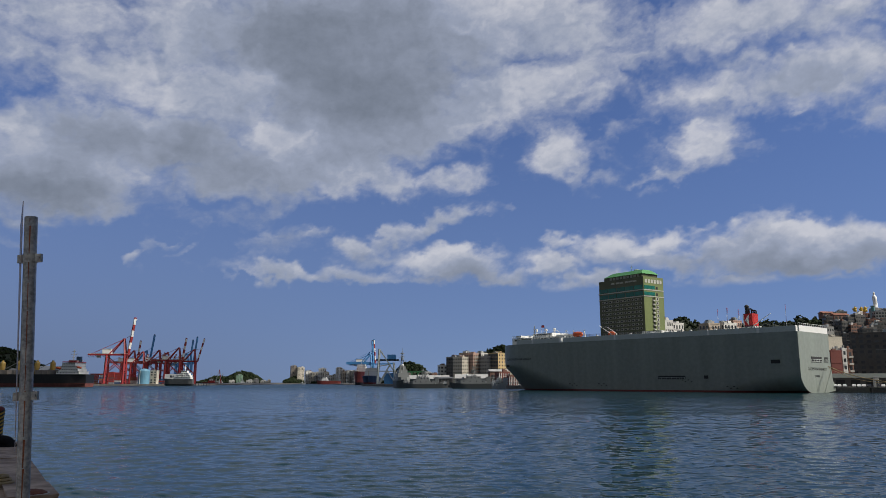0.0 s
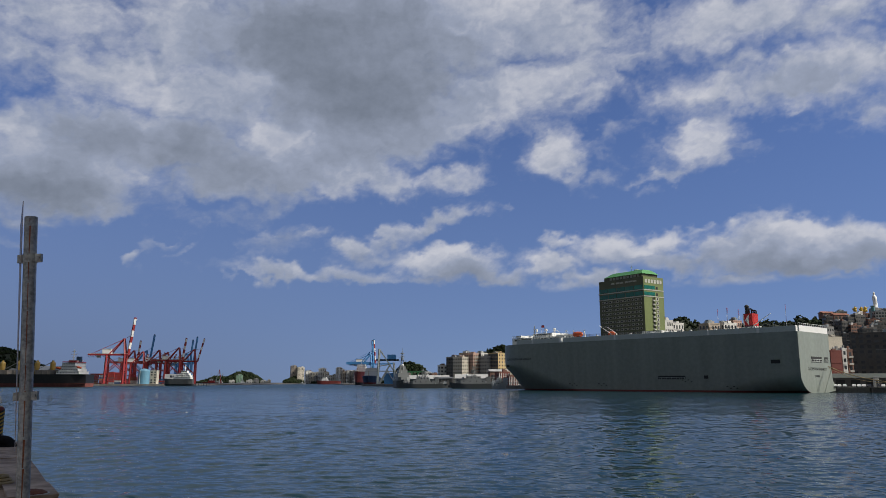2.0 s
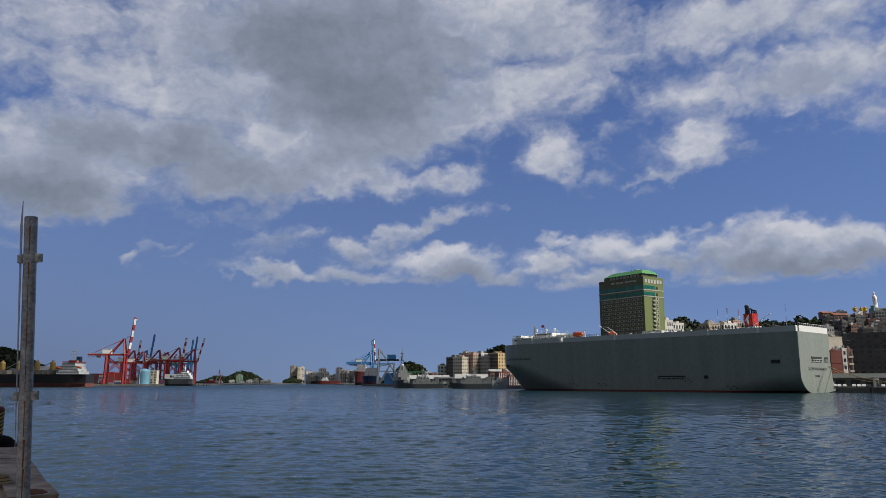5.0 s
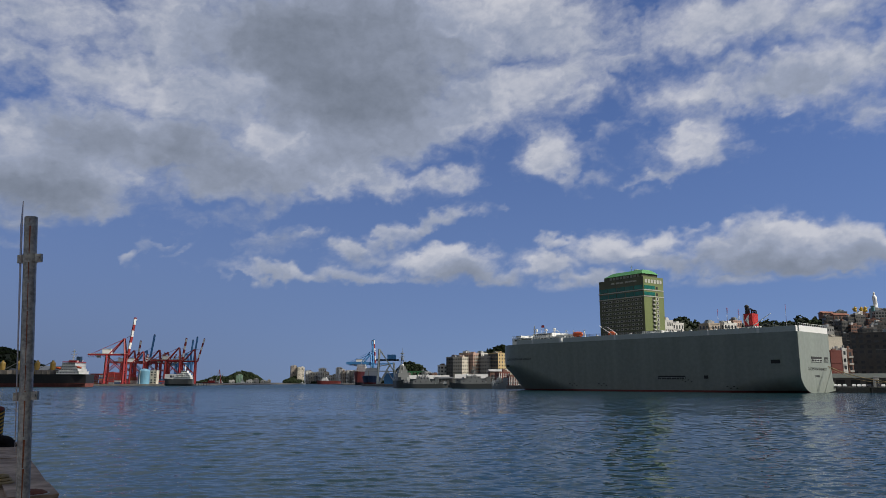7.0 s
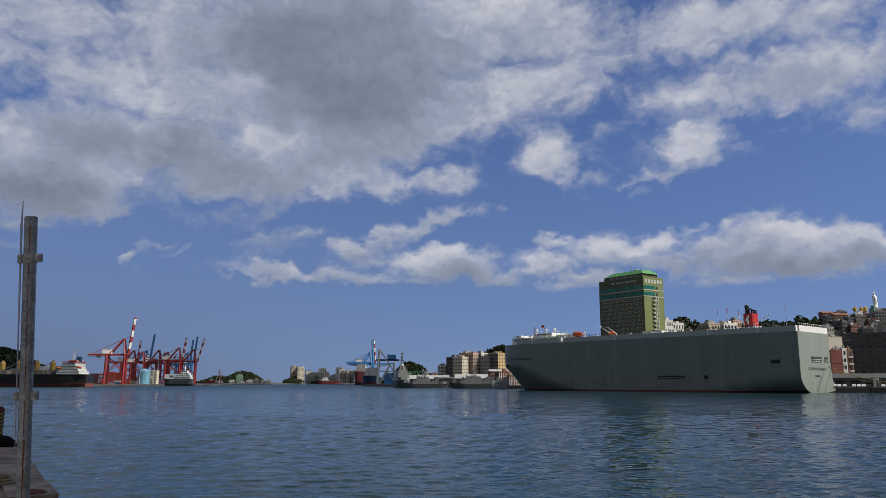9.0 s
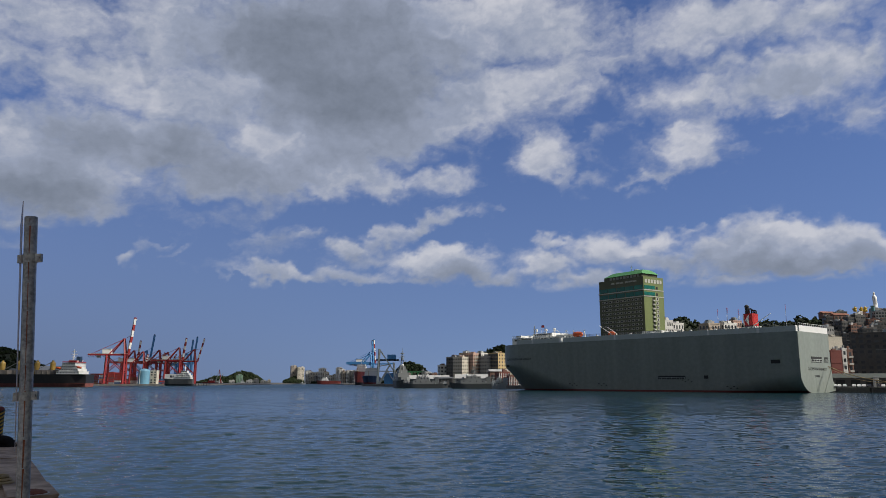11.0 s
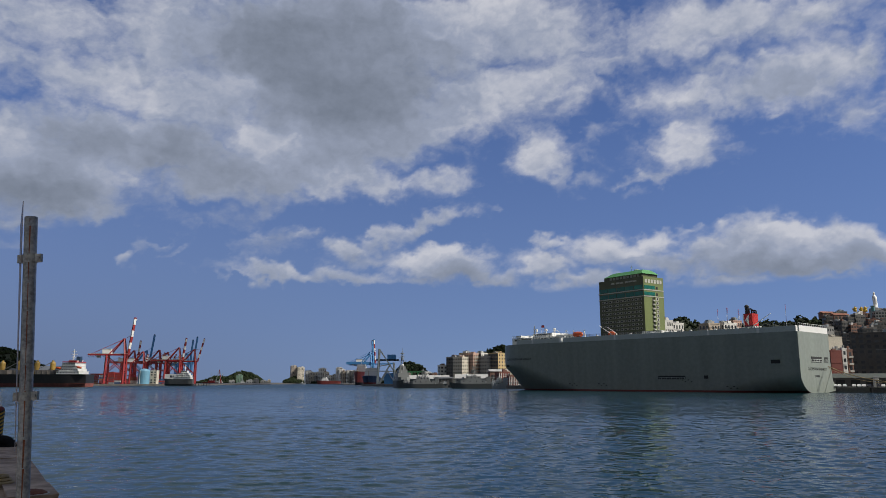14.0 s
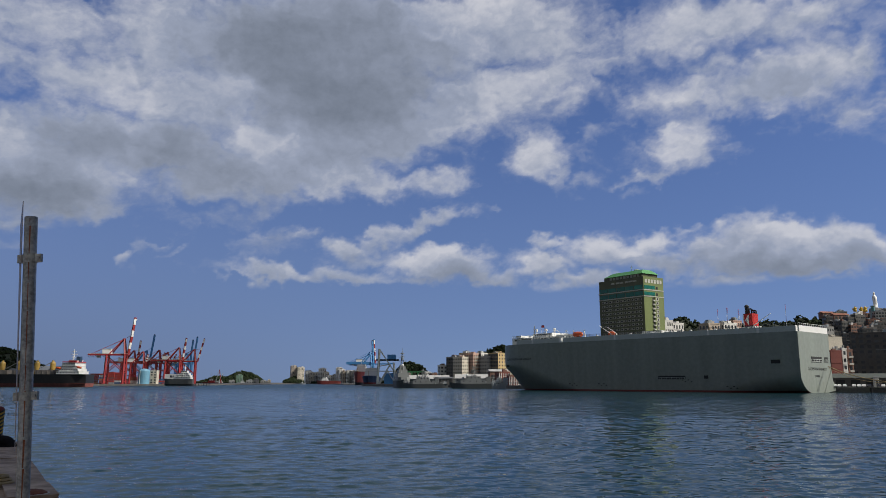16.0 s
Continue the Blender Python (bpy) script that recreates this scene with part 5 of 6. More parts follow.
# tug and small craft beyond
def small_boat(label, x, y, L, hull_m, turn, mast):
    b = thing("tugboat", label, "boat", pose(x, y, 0, 0, 0, turn))
    part("hull", hull_loft(nb(), L, L * 0.3, -0.5, L * 0.13, bow=0.3, sheer=0.8), hull_m, b)
    house_tier(b, L * 0.25, L * 0.62, L * 0.2, L * 0.12, L * 0.24, 3, M_SIGNRED if hull_m is M_BOOT else M_WHITE)
    house_tier(b, L * 0.35, L * 0.55, L * 0.15, L * 0.25, L * 0.35, 3)
    bm = rod(nb(), (L * 0.45, 0, L * 0.3), (L * 0.45, 0, L * 0.3 + mast), 0.25, 0.15)
    rod(bm, (L * 0.45, -1.5, L * 0.3 + mast * 0.7), (L * 0.45, 1.5, L * 0.3 + mast * 0.7), 0.15, n=4)
    part("mast", bm, M_GREYDECK, b)
    return b


small_boat("red harbour tug near the container wharf", -485.98, 1650, 34, M_BOOT, 180, 14)
small_boat("white workboat moored beyond the tug", -542.74, 1900, 26, M_BLACK, 180, 22)
small_boat("white pilot boat at the far shore", -566.57, 2200, 26, M_WHITE, 180, 12)
small_boat("small white boat by the far towers", -328.94, 1750, 14, M_NAVYLT, 0, 6)

for i, (px, y, w, top, wall) in enumerate(((-645.25, 2300, 16, 8, "white"), (-631.24, 2330, 18, 24, "green"), (-595.05, 2310, 20, 9, "white"), (-575.3, 2320, 15, 12, "grey"), (-554.69, 2320, 18, 7, "white"), (-531.78, 2310, 10, 9, "cream"))):
    building("small %s building on the far headland shore" % {"green": "pale green"}.get(wall, wall), px, y, w, 12, 1.5, 1.5 + top, wall, 12, cols=4, side_cols=2, group="far headland buildings", seed=i)
fc = thing("sheerlegs_crane", "red and white floating sheerlegs crane", "crane", pose(-512.84, 1750, 0))
part("pontoon", box(nb(), -14, 12, -6, 6, -0.8, 2.2), M_BLACK, fc)
for dy in (-3, 3):
    part("leg", rod(nb(), (4, dy, 2.2), (-1, dy * 0.2, 33), 0.5, n=4), M_SIGNRED, fc)
    part("stay", rod(nb(), (-10, dy, 2.2), (-1, dy * 0.2, 33), 0.25, n=4), M_WHITE, fc)
part("jib", rod(nb(), (-1, 0, 8), (8, 0, 26), 0.45, n=4), M_WHITE, fc)
part("cabin", box(nb(), -6, 0, -3, 3, 2.2, 7), M_WHITE, fc)

# far shore: towers and low blocks
building("pale tan apartment tower on the far shore", -437.95, 2200, 16, 14, 1.5, 50.98, "tan", 25, cols=4, side_cols=3, group="far apartment towers")
building("cream apartment tower on the far shore", -418.13, 2190, 20, 16, 1.5, 45.95, "cream", 25, cols=5, side_cols=3, group="far apartment towers")
rng = random.Random(11)
px_l = -368.65
for i in range(15):
    w = rng.uniform(13, 22)
    wall = rng.choice(("white", "grey", "tan", "dark", "white", "cream", "cream"))
    zt = rng.uniform(20, 36) + (10 if i in (4, 9, 13) else 0)
    building("weathered %s harbour block below the ridge" % {"white": "white", "grey": "grey", "tan": "tan", "dark": "soot-dark", "brown": "brown", "cream": "cream"}[wall], px_l, 2050 - i * 12, w, 14, 1.5, zt, wall, rng.uniform(5, 30), cols=4, side_cols=2, group="far harbour blocks", seed=i)
    px_l += w * 0.62
px_l = -328.34
for i in range(12):
    w = rng.uniform(9, 16)
    wall = rng.choice(("white", "grey", "white", "dark", "red", "cream"))
    building("small %s waterfront block below the ridge" % {"white": "white", "grey": "grey", "tan": "tan", "dark": "soot-dark", "red": "brick-red", "cream": "cream"}[wall], px_l, 2020 - i * 10, w, 12, 1.5, rng.uniform(9, 17), wall, rng.uniform(5, 30), cols=3, side_cols=2, group="far harbour blocks", seed=i + 40)
    px_l += w * 0.72
tk = thing("tanker", "red-hulled tanker moored at the far shore", "ship", pose(-227.71, 1700, 0, 0, 0, 180))
part("hull", hull_loft(nb(), 54, 11, -1, 7.5, bow=0.2, sheer=1), M_BOOT, tk)
for tz, (a, b, w) in enumerate(((28, 44, 9), (30, 42, 8), (32, 40, 7))):
    house_tier(tk, a, b, w, 7.5 + tz * 2.8, 10.1 + tz * 2.8, 4)
part("mast", rod(nb(), (36, 0, 15), (36, 0, 24), 0.3, 0.15), M_WHITE, tk)

# two freighters, bows to the basin
for (px, y, L, B, top, hm, lab, boot) in ((-149.58, 1330, 120, 19, 22, M_BOOT, "rust-red freighter lying bow-on at the far berth", M_BLACK),
                                          (-121.03, 1230, 110, 25, 14, mat("navy_hull", (0.02, 0.045, 0.11), 0.5), "dark blue freighter with red boot lying bow-on", M_BOOT)):
    fr = thing("freighter", lab, "ship", pose(px, y + L, 0, 0, 0, -90))
    part("hull", hull_loft(nb(), L, B, 4.5, top, bow=0.3, sheer=1.5), hm, fr)
    part("boot_topping", hull_loft(nb(), L * 0.985, B * 0.95, -1, 4.5, bow=0.33), boot, fr)
    for tz in range(5):
        house_tier(fr, L * 0.35 - tz, L * 0.5, B * (0.95 - 0.05 * tz), top + tz * 3, top + 2.7 + tz * 3, 4)
    part("mast", rod(nb(), (L * 0.45, 0, top + 12), (L * 0.45, 0, top + 20), 0.4, 0.2), M_WHITE, fr)
    part("foremast", rod(nb(), (L * 0.93, 0, top), (L * 0.93, 0, top + 9), 0.35, 0.2), M_YELLOW, fr)

# grey luffing unloader between the freighters and the naval berth
un = thing("grab_unloader", "pale grey lattice grab unloader with blue cab", "crane", pose(-73.98, 1000, 2.6))
k = 0.752
def U(px, py):
    return ((px - 684) * k, 0, (682 - py) * k)
for dy in (-4, 4):
    for a, b, r in (((668, 682), (671, 622), 0.9), ((671, 622), (702, 668), 0.6), ((671, 682), (690, 648), 0.7), ((690, 648), (668, 652), 0.5), ((700, 682), (696, 645), 0.7), ((672, 660), (700, 660), 0.6), ((686, 660), (700, 682), 0.4), ((686, 660), (672, 682), 0.4)):
        p, q = U(*a), U(*b)
        part("lattice_member", rod(nb(), (p[0], dy, max(0, p[2])), (q[0], dy, max(0, q[2])), r, n=4), M_GREYDECK, un)
for px, py in ((671, 624), (690, 648), (672, 660), (700, 660)):
    p = U(px, py)
    part("cross_tie", rod(nb(), (p[0], -4, p[2]), (p[0], 4, p[2]), 0.5, n=4), M_GREYDECK, un)
part("cab", box(nb(), 1, 12, -4.5, 4.5, 32, 38), M_BLUE, un, "blue machinery cab")
part("girder", box(nb(), -14, 16, -3, 3, 30, 32), M_DARK, un)
part("hopper", box(nb(), -3, 9, -3.5, 3.5, 0, 14), M_BLUE, un)


# naval berth
def warship(label, x, y, turn, L, B, top, paint, tiers, mast, gun=True):
    w = thing("warship", label, "ship", pose(x, y, 0, 0, 0, turn), "grey warships at the naval berth")
    part("hull", hull_loft(nb(), L, B, -0.8, top, bow=0.35, sheer=1.2), M_NAVYDK if paint is M_NAVY else paint, w)
    z = top
    for a, b, q, hh in tiers:
        house_tier(w, a, b, q, z, z + hh, 4, paint, False)
        z += hh
    mx = (tiers[-1][0] + tiers[-1][1]) / 2
    bm = nb()
    for sx in (-1, 1):
        for sy in (-1, 1):
            rod(bm, (mx + sx * 1.3, sy * 1.3, z), (mx + sx * 0.25, sy * 0.25, z + mast), 0.16, 0.1, n=4)
    for i in range(6):
        hh = mast * (i + 1) / 7
        r = 1.3 - 1.05 * (i + 1) / 7
        rod(bm, (mx - r, -r, z + hh), (mx + r, r, z + hh - mast / 8), 0.1, n=4)
        rod(bm, (mx + r, -r, z + hh), (mx - r, r, z + hh - mast / 8), 0.1, n=4)
    for f, q in ((0.35, 3.6), (0.6, 2.6), (0.82, 1.8)):
        rod(bm, (mx, -q, z + mast * f), (mx, q, z + mast * f), 0.22, n=4)
        rod(bm, (mx - q, 0, z + mast * f), (mx + q, 0, z + mast * f), 0.22, n=4)
    rod(bm, (mx, 0, z + mast), (mx, 0, z + mast * 1.22), 0.12, 0.05)
    ms = part("lattice_mast", bm, paint, w)
    for k in range(5):
        u = L * (0.12 + 0.16 * k)
        part("deck_gear", box(nb(), u, u + L * 0.05, -B * 0.18, B * 0.12, top, top + 1.2 + 0.9 * (k % 3)), paint, w)
    part("whip_aerial", rod(nb(), (tiers[0][0] + 1, B * 0.2, top), (tiers[0][0] - 1, B * 0.2, z + mast * 0.7), 0.09, 0.04, n=4), paint, w)
    cl = random.Random(round(x * 7))
    for k in range(16):                              # lockers, mounts and directors, uneven along the ship
        u, v = L * cl.uniform(0.06, 0.9), cl.uniform(-0.3, 0.25) * B
        zb = max([top] + [top + sum(q[3] for q in tiers[:j + 1]) for j, q in enumerate(tiers) if q[0] < u < q[1] - 1.2])
        wd, hg = cl.uniform(0.5, 1.6), cl.uniform(0.7, 2.6)
        gear = prism(nb(), [(u, v), (u + wd, v), (u + wd * 0.8, v + wd * 0.7), (u + wd * 0.2, v + wd * 0.7)], zb - 0.1, zb + hg)
        if k % 3 == 0:
            rod(gear, (u + wd / 2, v + 0.3, zb + hg), (u + wd / 2 + cl.uniform(-2, 2), v + 0.3, zb + hg + cl.uniform(1.5, 4)), 0.1, 0.06, n=5)
        part("deck_gear", gear, M_NAVYLT if k % 4 == 0 else paint, w)
    part("radar", box(nb(), mx - 1.9, mx + 1.9, -0.4, 0.4, z + mast * 0.42, z + mast * 0.42 + 1.7), paint, ms)
    fx = tiers[0][1]
    part("bridge_front", prism(nb(), [(fx, -tiers[0][2] / 2), (fx + 2.4, -tiers[0][2] / 4), (fx + 2.4, tiers[0][2] / 4), (fx, tiers[0][2] / 2)], top, top + tiers[0][3] * 0.9), paint, w)
    part("radome", lathe(nb(), [(0.5, z), (1.0, z + 0.5), (1.1, z + 1.3), (0.7, z + 2.0), (0.1, z + 2.3)], 10, tiers[-1][1] - 1, 0), M_WHITE, w, "white radome")
    sm = rod(nb(), (tiers[0][0] - 6, 0, top), (tiers[0][0] - 6, 0, top + mast * 1.05), 0.22, 0.1, n=6)
    rod(sm, (tiers[0][0] - 6, -1.8, top + mast * 0.8), (tiers[0][0] - 6, 1.8, top + mast * 0.8), 0.14, n=4)
    rod(sm, (tiers[0][0] - 7.4, 0, top + mast * 0.55), (tiers[0][0] - 4.6, 0, top + mast * 0.62), 0.14, n=4)
    part("after_mast", sm, paint, w)
    bt = part("ship_boat", lathe(nb(), [(0.1, 0), (0.7, 0.8), (0.8, 3), (0.2, 4.6)], 8), M_WHITE if gun else paint, w, "", pose(tiers[0][0] - 3, -B * 0.3, top + 1.2, 0, 90, 0))
    part("launcher", box(nb(), 1.5, 4.5, -1.6, 1.6, top, top + 1.9), M_NAVYLT, w)
    part("funnel", prism(nb(), [(tiers[0][0] - 4, -1.8), (tiers[0][0] - 0.5, -1.5), (tiers[0][0] - 0.5, 1.5), (tiers[0][0] - 4, 1.8)], top, top + 5.5), paint, w)
    if gun:
        g = part("gun_turret", lathe(nb(), [(1.9, 0), (1.9, 1.4), (1.0, 2.3)], 10), paint, w, "", pose(L * 0.8, 0, top))
        part("gun_barrel", rod(nb(), (1, 0, 1.3), (5.5, 0, 2.2), 0.16, n=6), paint, g)
    part("life_raft", lathe(nb(), [(0.2, 0), (0.6, 0.2), (0.6, 1.8), (0.2, 2)], 8), M_WHITE, w, "white life raft canister", pose(tiers[0][0] + 3, -tiers[0][2] / 2 - 0.6, top + 0.7, 0, 90, 0))
    part("railing", rod(nb(), (L * 0.02, -B * 0.36, top + 1), (L * 0.6, -B * 0.42, top + 1), 0.06, n=4), paint, w)
    return w


warship("tall grey destroyer seen end-on at the naval berth", -40.75, 704, -80, 42, 12.5, 6.2, M_NAVY, ((9, 37, 10.5, 3.6), (12, 35, 9.4, 3.2), (17, 32, 7.6, 3.0), (21, 29, 5, 2.8)), 14)
warship("grey patrol ship moored at the naval berth", 4.36, 655, 178, 42, 8, 3.6, M_NAVY, ((12, 30, 6.5, 2.8), (16, 27, 5, 2.6)), 7)
warship("grey frigate moored at the naval berth", 44.19, 610, 177, 39, 8, 3.8, M_NAVY, ((10, 30, 6.5, 3.0), (14, 26, 5.5, 2.8)), 8.5)
warship("small pale grey missile boat by the carrier's bow", 47.61, 575, 176, 11, 4, 2.6, M_NAVYLT, ((3, 7.5, 3, 2.2),), 4, gun=False)
gg = thing("gantry_frame", "bright green steel gantry frame on the quay", "gantry", pose(-39.12, 800, 2.6))
M_GANTRY = mat("gantry_green", (0.05, 0.22, 0.09), 0.5)
for i in range(4):
    part("post", rod(nb(), (i * 6.3, 0, 0), (i * 6.3, 0, 13), 0.4, n=4), M_GANTRY, gg)
for z in (9, 13):
    part("beam", rod(nb(), (0, 0, z), (19, 0, z), 0.45, n=4), M_GANTRY, gg)
shed("long quay shed with white pitched roof", -34.18, 745, 40, 16, 2.6, 5.6, 9.2, WALLS["grey"], M_ROOFPALE, 0, 6)
shed("open quay shed with tan roof", -8.64, 730, 18, 14, 2.6, 6, 7.5, WALLS["dark"], M_ROOFDK, 0, 4)
shed("long quay shed with pale roof behind the frigate", 11.23, 690, 32, 16, 2.6, 5.8, 9.6, WALLS["grey"], M_ROOFPALE, 0, 6)
building("narrow white block with red bands near the sheds", -2.96, 800, 8, 8, 2.6, 21.78, "white", 20, cols=2, side_cols=2)
rng = random.Random(5)
for i, (px, y, w, top, wall) in enumerate(((-93.36, 1500, 14, 22, "white"), (-65.5, 1300, 13, 19, "tan"), (-45.39, 1250, 12, 15, "cream"), (-28.45, 1200, 11, 20, "white"), (-17.04, 1150, 12, 17, "brown"))):
    building("small %s harbour building below the wooded hill" % wall, px, y, w, 12, 2.6, top, wall, 22, cols=3, side_cols=2, group="small harbour buildings", seed=i)

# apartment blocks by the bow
for i, (px, w, y, top, wall, lab, bal) in enumerate(((9.35, 9.5, 790, 30.29, "grey", "grey apartment block with shade-dark side", False), (16.06, 8, 775, 29.82, "cream", "pale cream apartment block", False),
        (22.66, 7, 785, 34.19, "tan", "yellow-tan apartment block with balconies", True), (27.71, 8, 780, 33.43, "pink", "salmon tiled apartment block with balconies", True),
        (36.02, 8.5, 785, 34.19, "white", "white apartment block with shade-dark side wall", False), (43.59, 7, 775, 30.39, "grey", "grey stained apartment block by the berth", False),
        (52.42, 11, 770, 33.63, "ochre", "ochre yellow apartment block with shade-dark side", False), (64.89, 11, 790, 32.04, "tan", "tan apartment block behind the bow", False))):
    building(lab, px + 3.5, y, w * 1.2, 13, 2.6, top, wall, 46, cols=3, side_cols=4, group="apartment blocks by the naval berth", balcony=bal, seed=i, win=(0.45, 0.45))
building("red harbour house with white trim", 47.34, 640, 10, 9, 2.6, 12.81, "red", 20, cols=4, side_cols=3, name="harbour_house", tank=False)
building("small red house with white trim at the quay", 52.37, 600, 7, 6, 2.6, 9.26, "red", 15, cols=3, side_cols=2, name="harbour_house", tank=False)
shed("white-roofed shed beside the red house", 40.41, 655, 16, 8, 2.6, 11.51, 13.41, WALLS["brown"], M_ROOFPALE, 10, 3)



# ---------------------------------------------------------------- town and hill beyond the stern
for i, (px, w, y, z0, top, wall, lab) in enumerate((
        (188.55, 9, 640, 2.6, 56.44, "white", "white block beside the hotel"), (213.56, 13, 700, 2.6, 58.63, "white", "white block with dark windows behind the hotel"),
        (197.5, 11, 560, 2.6, 47.6, "tan", "tan block with red-brown roof edge"), (210.82, 13, 565, 2.6, 48.31, "white", "white block behind the ship"),
        (231.5, 9, 600, 2.6, 52.78, "pink", "salmon block behind the ship"))):
    building(lab, px, y, w, 10, z0, top, wall, 25, floors=9, cols=4, side_cols=3, group="town blocks behind the ship", seed=i)
rm = 0
for px, y, z0, z1 in ((264.84, 700, 40, 73.37), (275.35, 700, 40, 72.31), (292.47, 800, 40, 81.31), (410.64, 900, 55, 97.63)):
    mast_t = thing("radio_mast", "slender red and white lattice radio mast", "mast", pose(px, y, 0))
    n = 6
    for i in range(n):
        a, b = z0 + (z1 - z0) * i / n, z0 + (z1 - z0) * (i + 1) / n
        bm = nb()
        r = 0.9 * (1 - i / n * 0.6) * (1 if rm < 2 else 0.25)
        for q in range(3):
            t = q * math.tau / 3
            rod(bm, (r * math.cos(t), r * math.sin(t), a), (r * math.cos(t), r * math.sin(t), b), 0.06, n=4)
        rod(bm, (r, 0, a), (-r / 2, r * 0.87, b), 0.05, n=4)
        rod(bm, (-r / 2, r * 0.87, a), (-r / 2, -r * 0.87, b), 0.05, n=4)
        part("mast_section", bm, M_SIGNRED if i % 2 else M_WHITE, mast_t)
    part("footing", rod(nb(), (0, 0, 0), (0, 0, z0), 0.6, n=6), M_GREYDECK, mast_t)
    rm += 1
building("beige block with blank upper wall", 284.93, 560, 12.5, 14, 2.6, 37.48, "cream", 12, floors=8, cols=0, side_cols=3, tank=True)
building("red-brown block with blank side", 244.31, 478, 7.6, 5, 2.6, 23.98, "red", 8, floors=6, cols=0, side_cols=2, tank=False)
building("narrow white block with balconies", 252.83, 480, 3.0, 4, 2.6, 25.37, "white", 8, floors=5, cols=1, side_cols=2, tank=False)
building("brown tiled block with balconies", 257.1, 482, 3.6, 4, 2.6, 24.74, "brown", 8, floors=5, cols=1, side_cols=2, balcony=True, tank=False)
building("large dark stained block in shade", 268.93, 500, 40, 22, 2.6, 36.24, "dark", -30, floors=10, cols=9, side_cols=5, tank=False)
building("grey block with stained walls behind the stern", 315.71, 620, 7, 12, 2.6, 49.27, "grey", 15, floors=11, cols=3, side_cols=3)
# terraces of houses climbing the hill
rng = random.Random(21)
for row, (y, zb, zt, x0, x1) in enumerate(((720, 43.51, 52.09, 372.02, 439.32), (790, 54.3, 63.15, 403.66, 482.97),
                                 (860, 66.36, 76.03, 439, 526.8), (930, 79.71, 89.49, 483.74, 570.43))):
    ter = part("terrace", prism(nb(), [(x0 - 8, y - 14), (x1, y - 14), (x1, y + 120), (x0 - 8, y + 120)], 2, zb - 8), WALLS["dark"])
    tagged(ter, "dark retaining wall of a hillside terrace", "terrace", kind="structure")
    x = x0
    while x < x1:
        w = rng.uniform(7, 15)
        wall = rng.choice(("dark", "brown", "dark", "dark", "grey", "brown", "dark", "white"))
        building("%s terraced house on the hillside" % {"dark": "soot-stained", "brown": "brown tiled", "grey": "grey", "white": "white", "pink": "salmon", "green": "pale green"}[wall], x, y + rng.uniform(-10, 10), w, 10, zb - 8, zt + rng.uniform(-4, 4), wall, rng.uniform(-12, 18),
                 floors=5, cols=4, side_cols=2, group="terraced hillside houses", seed=row, win=(0.7, 0.45))
        x += w * 1.08
for px, w, y, zt in ((468.45, 20, 900, 87.44), (505.78, 24, 1000, 98.85)):
    shed("pavilion with orange tiled roof on the hilltop", px, y, w, 10, zt - 10, 7, 9.4, WALLS["brown"], M_ROOFTILE, 8, 4)

# white standing statue on the hill, one plain shape
st = lathe(nb(), [(3.6, 0), (3.6, 1.6), (2.9, 2.0), (2.7, 6), (2.9, 10), (3.1, 13.5), (2.9, 16), (2.0, 17.6), (1.15, 18.2), (1.5, 19.3), (1.55, 20.6), (1.2, 21.8), (0.4, 22.6)], 18)
for v in st.verts:
    v.co.y *= 0.8
    v.co.x += 0.35 * math.sin(v.co.z * 0.25)
rod(st, (-1.5, -2.2, 12.5), (0.6, -2.7, 14.6), 0.8, 0.6)
statue = part("statue", st, mat("white_statue_plaster", (0.78, 0.78, 0.77), 0.6, vary=0.06), None, "", pose(599.6, 1040, 105.74), smooth=True)
tagged(statue, "tall white robed standing statue on the hilltop", "statue")
pl = part("plinth", box(nb(), -6, 6, -6, 6, 0, 35.74), WALLS["grey"], None, "", pose(599.6, 1040, 70))
tagged(pl, "tall grey plinth building under the white statue", "plinth")
col = part("column", lathe(nb(), [(2.2, 0), (2.2, 17), (2.8, 17.4), (2.8, 18)], 12), mat("teal_tile", (0.10, 0.24, 0.25), 0.5), None, "", pose(561.31, 980, 85.19))
tagged(col, "teal round column below the statue", "column")
M_GOLD = mat("gilded_paint", (0.55, 0.36, 0.05), 0.35, metal=0.4, vary=0.2)
for px, w in ((548.97, 2.4), (557.33, 2.0), (562.6, 2.8)):
    g = nb()
    lathe(g, [(w * 0.9, 0), (w, 1.5), (w * 0.7, 3.2), (w * 0.85, 4.4), (w * 0.4, 6.2), (0.2, 7.2)], 9)
    rod(g, (-w, 0, 2), (-w * 1.6, 0, 5.2), 0.8, 0.3)
    rod(g, (w * 0.5, 0, 4), (w * 1.5, 0, 6.4), 0.6, 0.2)
    ob = part("roof_ornament", g, M_GOLD, None, "", pose(px, 1000, 97.35))
    tagged(ob, "gilded temple roof ornament on the hilltop", "ornament", "gilded ornaments")

# quay behind the stern: shed, cars, mooring lines
shed("long low quay shed with grey-green roof", 214.46, 420, 60, 14, 2.6, 4.8, 7.2, WALLS["dark"], mat("grey_green_roof", (0.07, 0.08, 0.066), 0.6, vary=0.2), -18, 8)
shed("small white hut on the quay shed roof line", 223.8, 395, 1.9, 2, 2.6, 4.9, 5.3, WALLS["white"], M_ROOFDK, 0, 1)

M_CARGLASS = mat("car_glass", (0.01, 0.012, 0.015), 0.08)
CARP = [mat("car_white", (0.7, 0.7, 0.7), 0.25, spec=0.6, vary=0.04), mat("car_silver", (0.35, 0.36, 0.37), 0.3, metal=0.4, vary=0.05), mat("car_black", (0.02, 0.02, 0.022), 0.25, vary=0.1)]


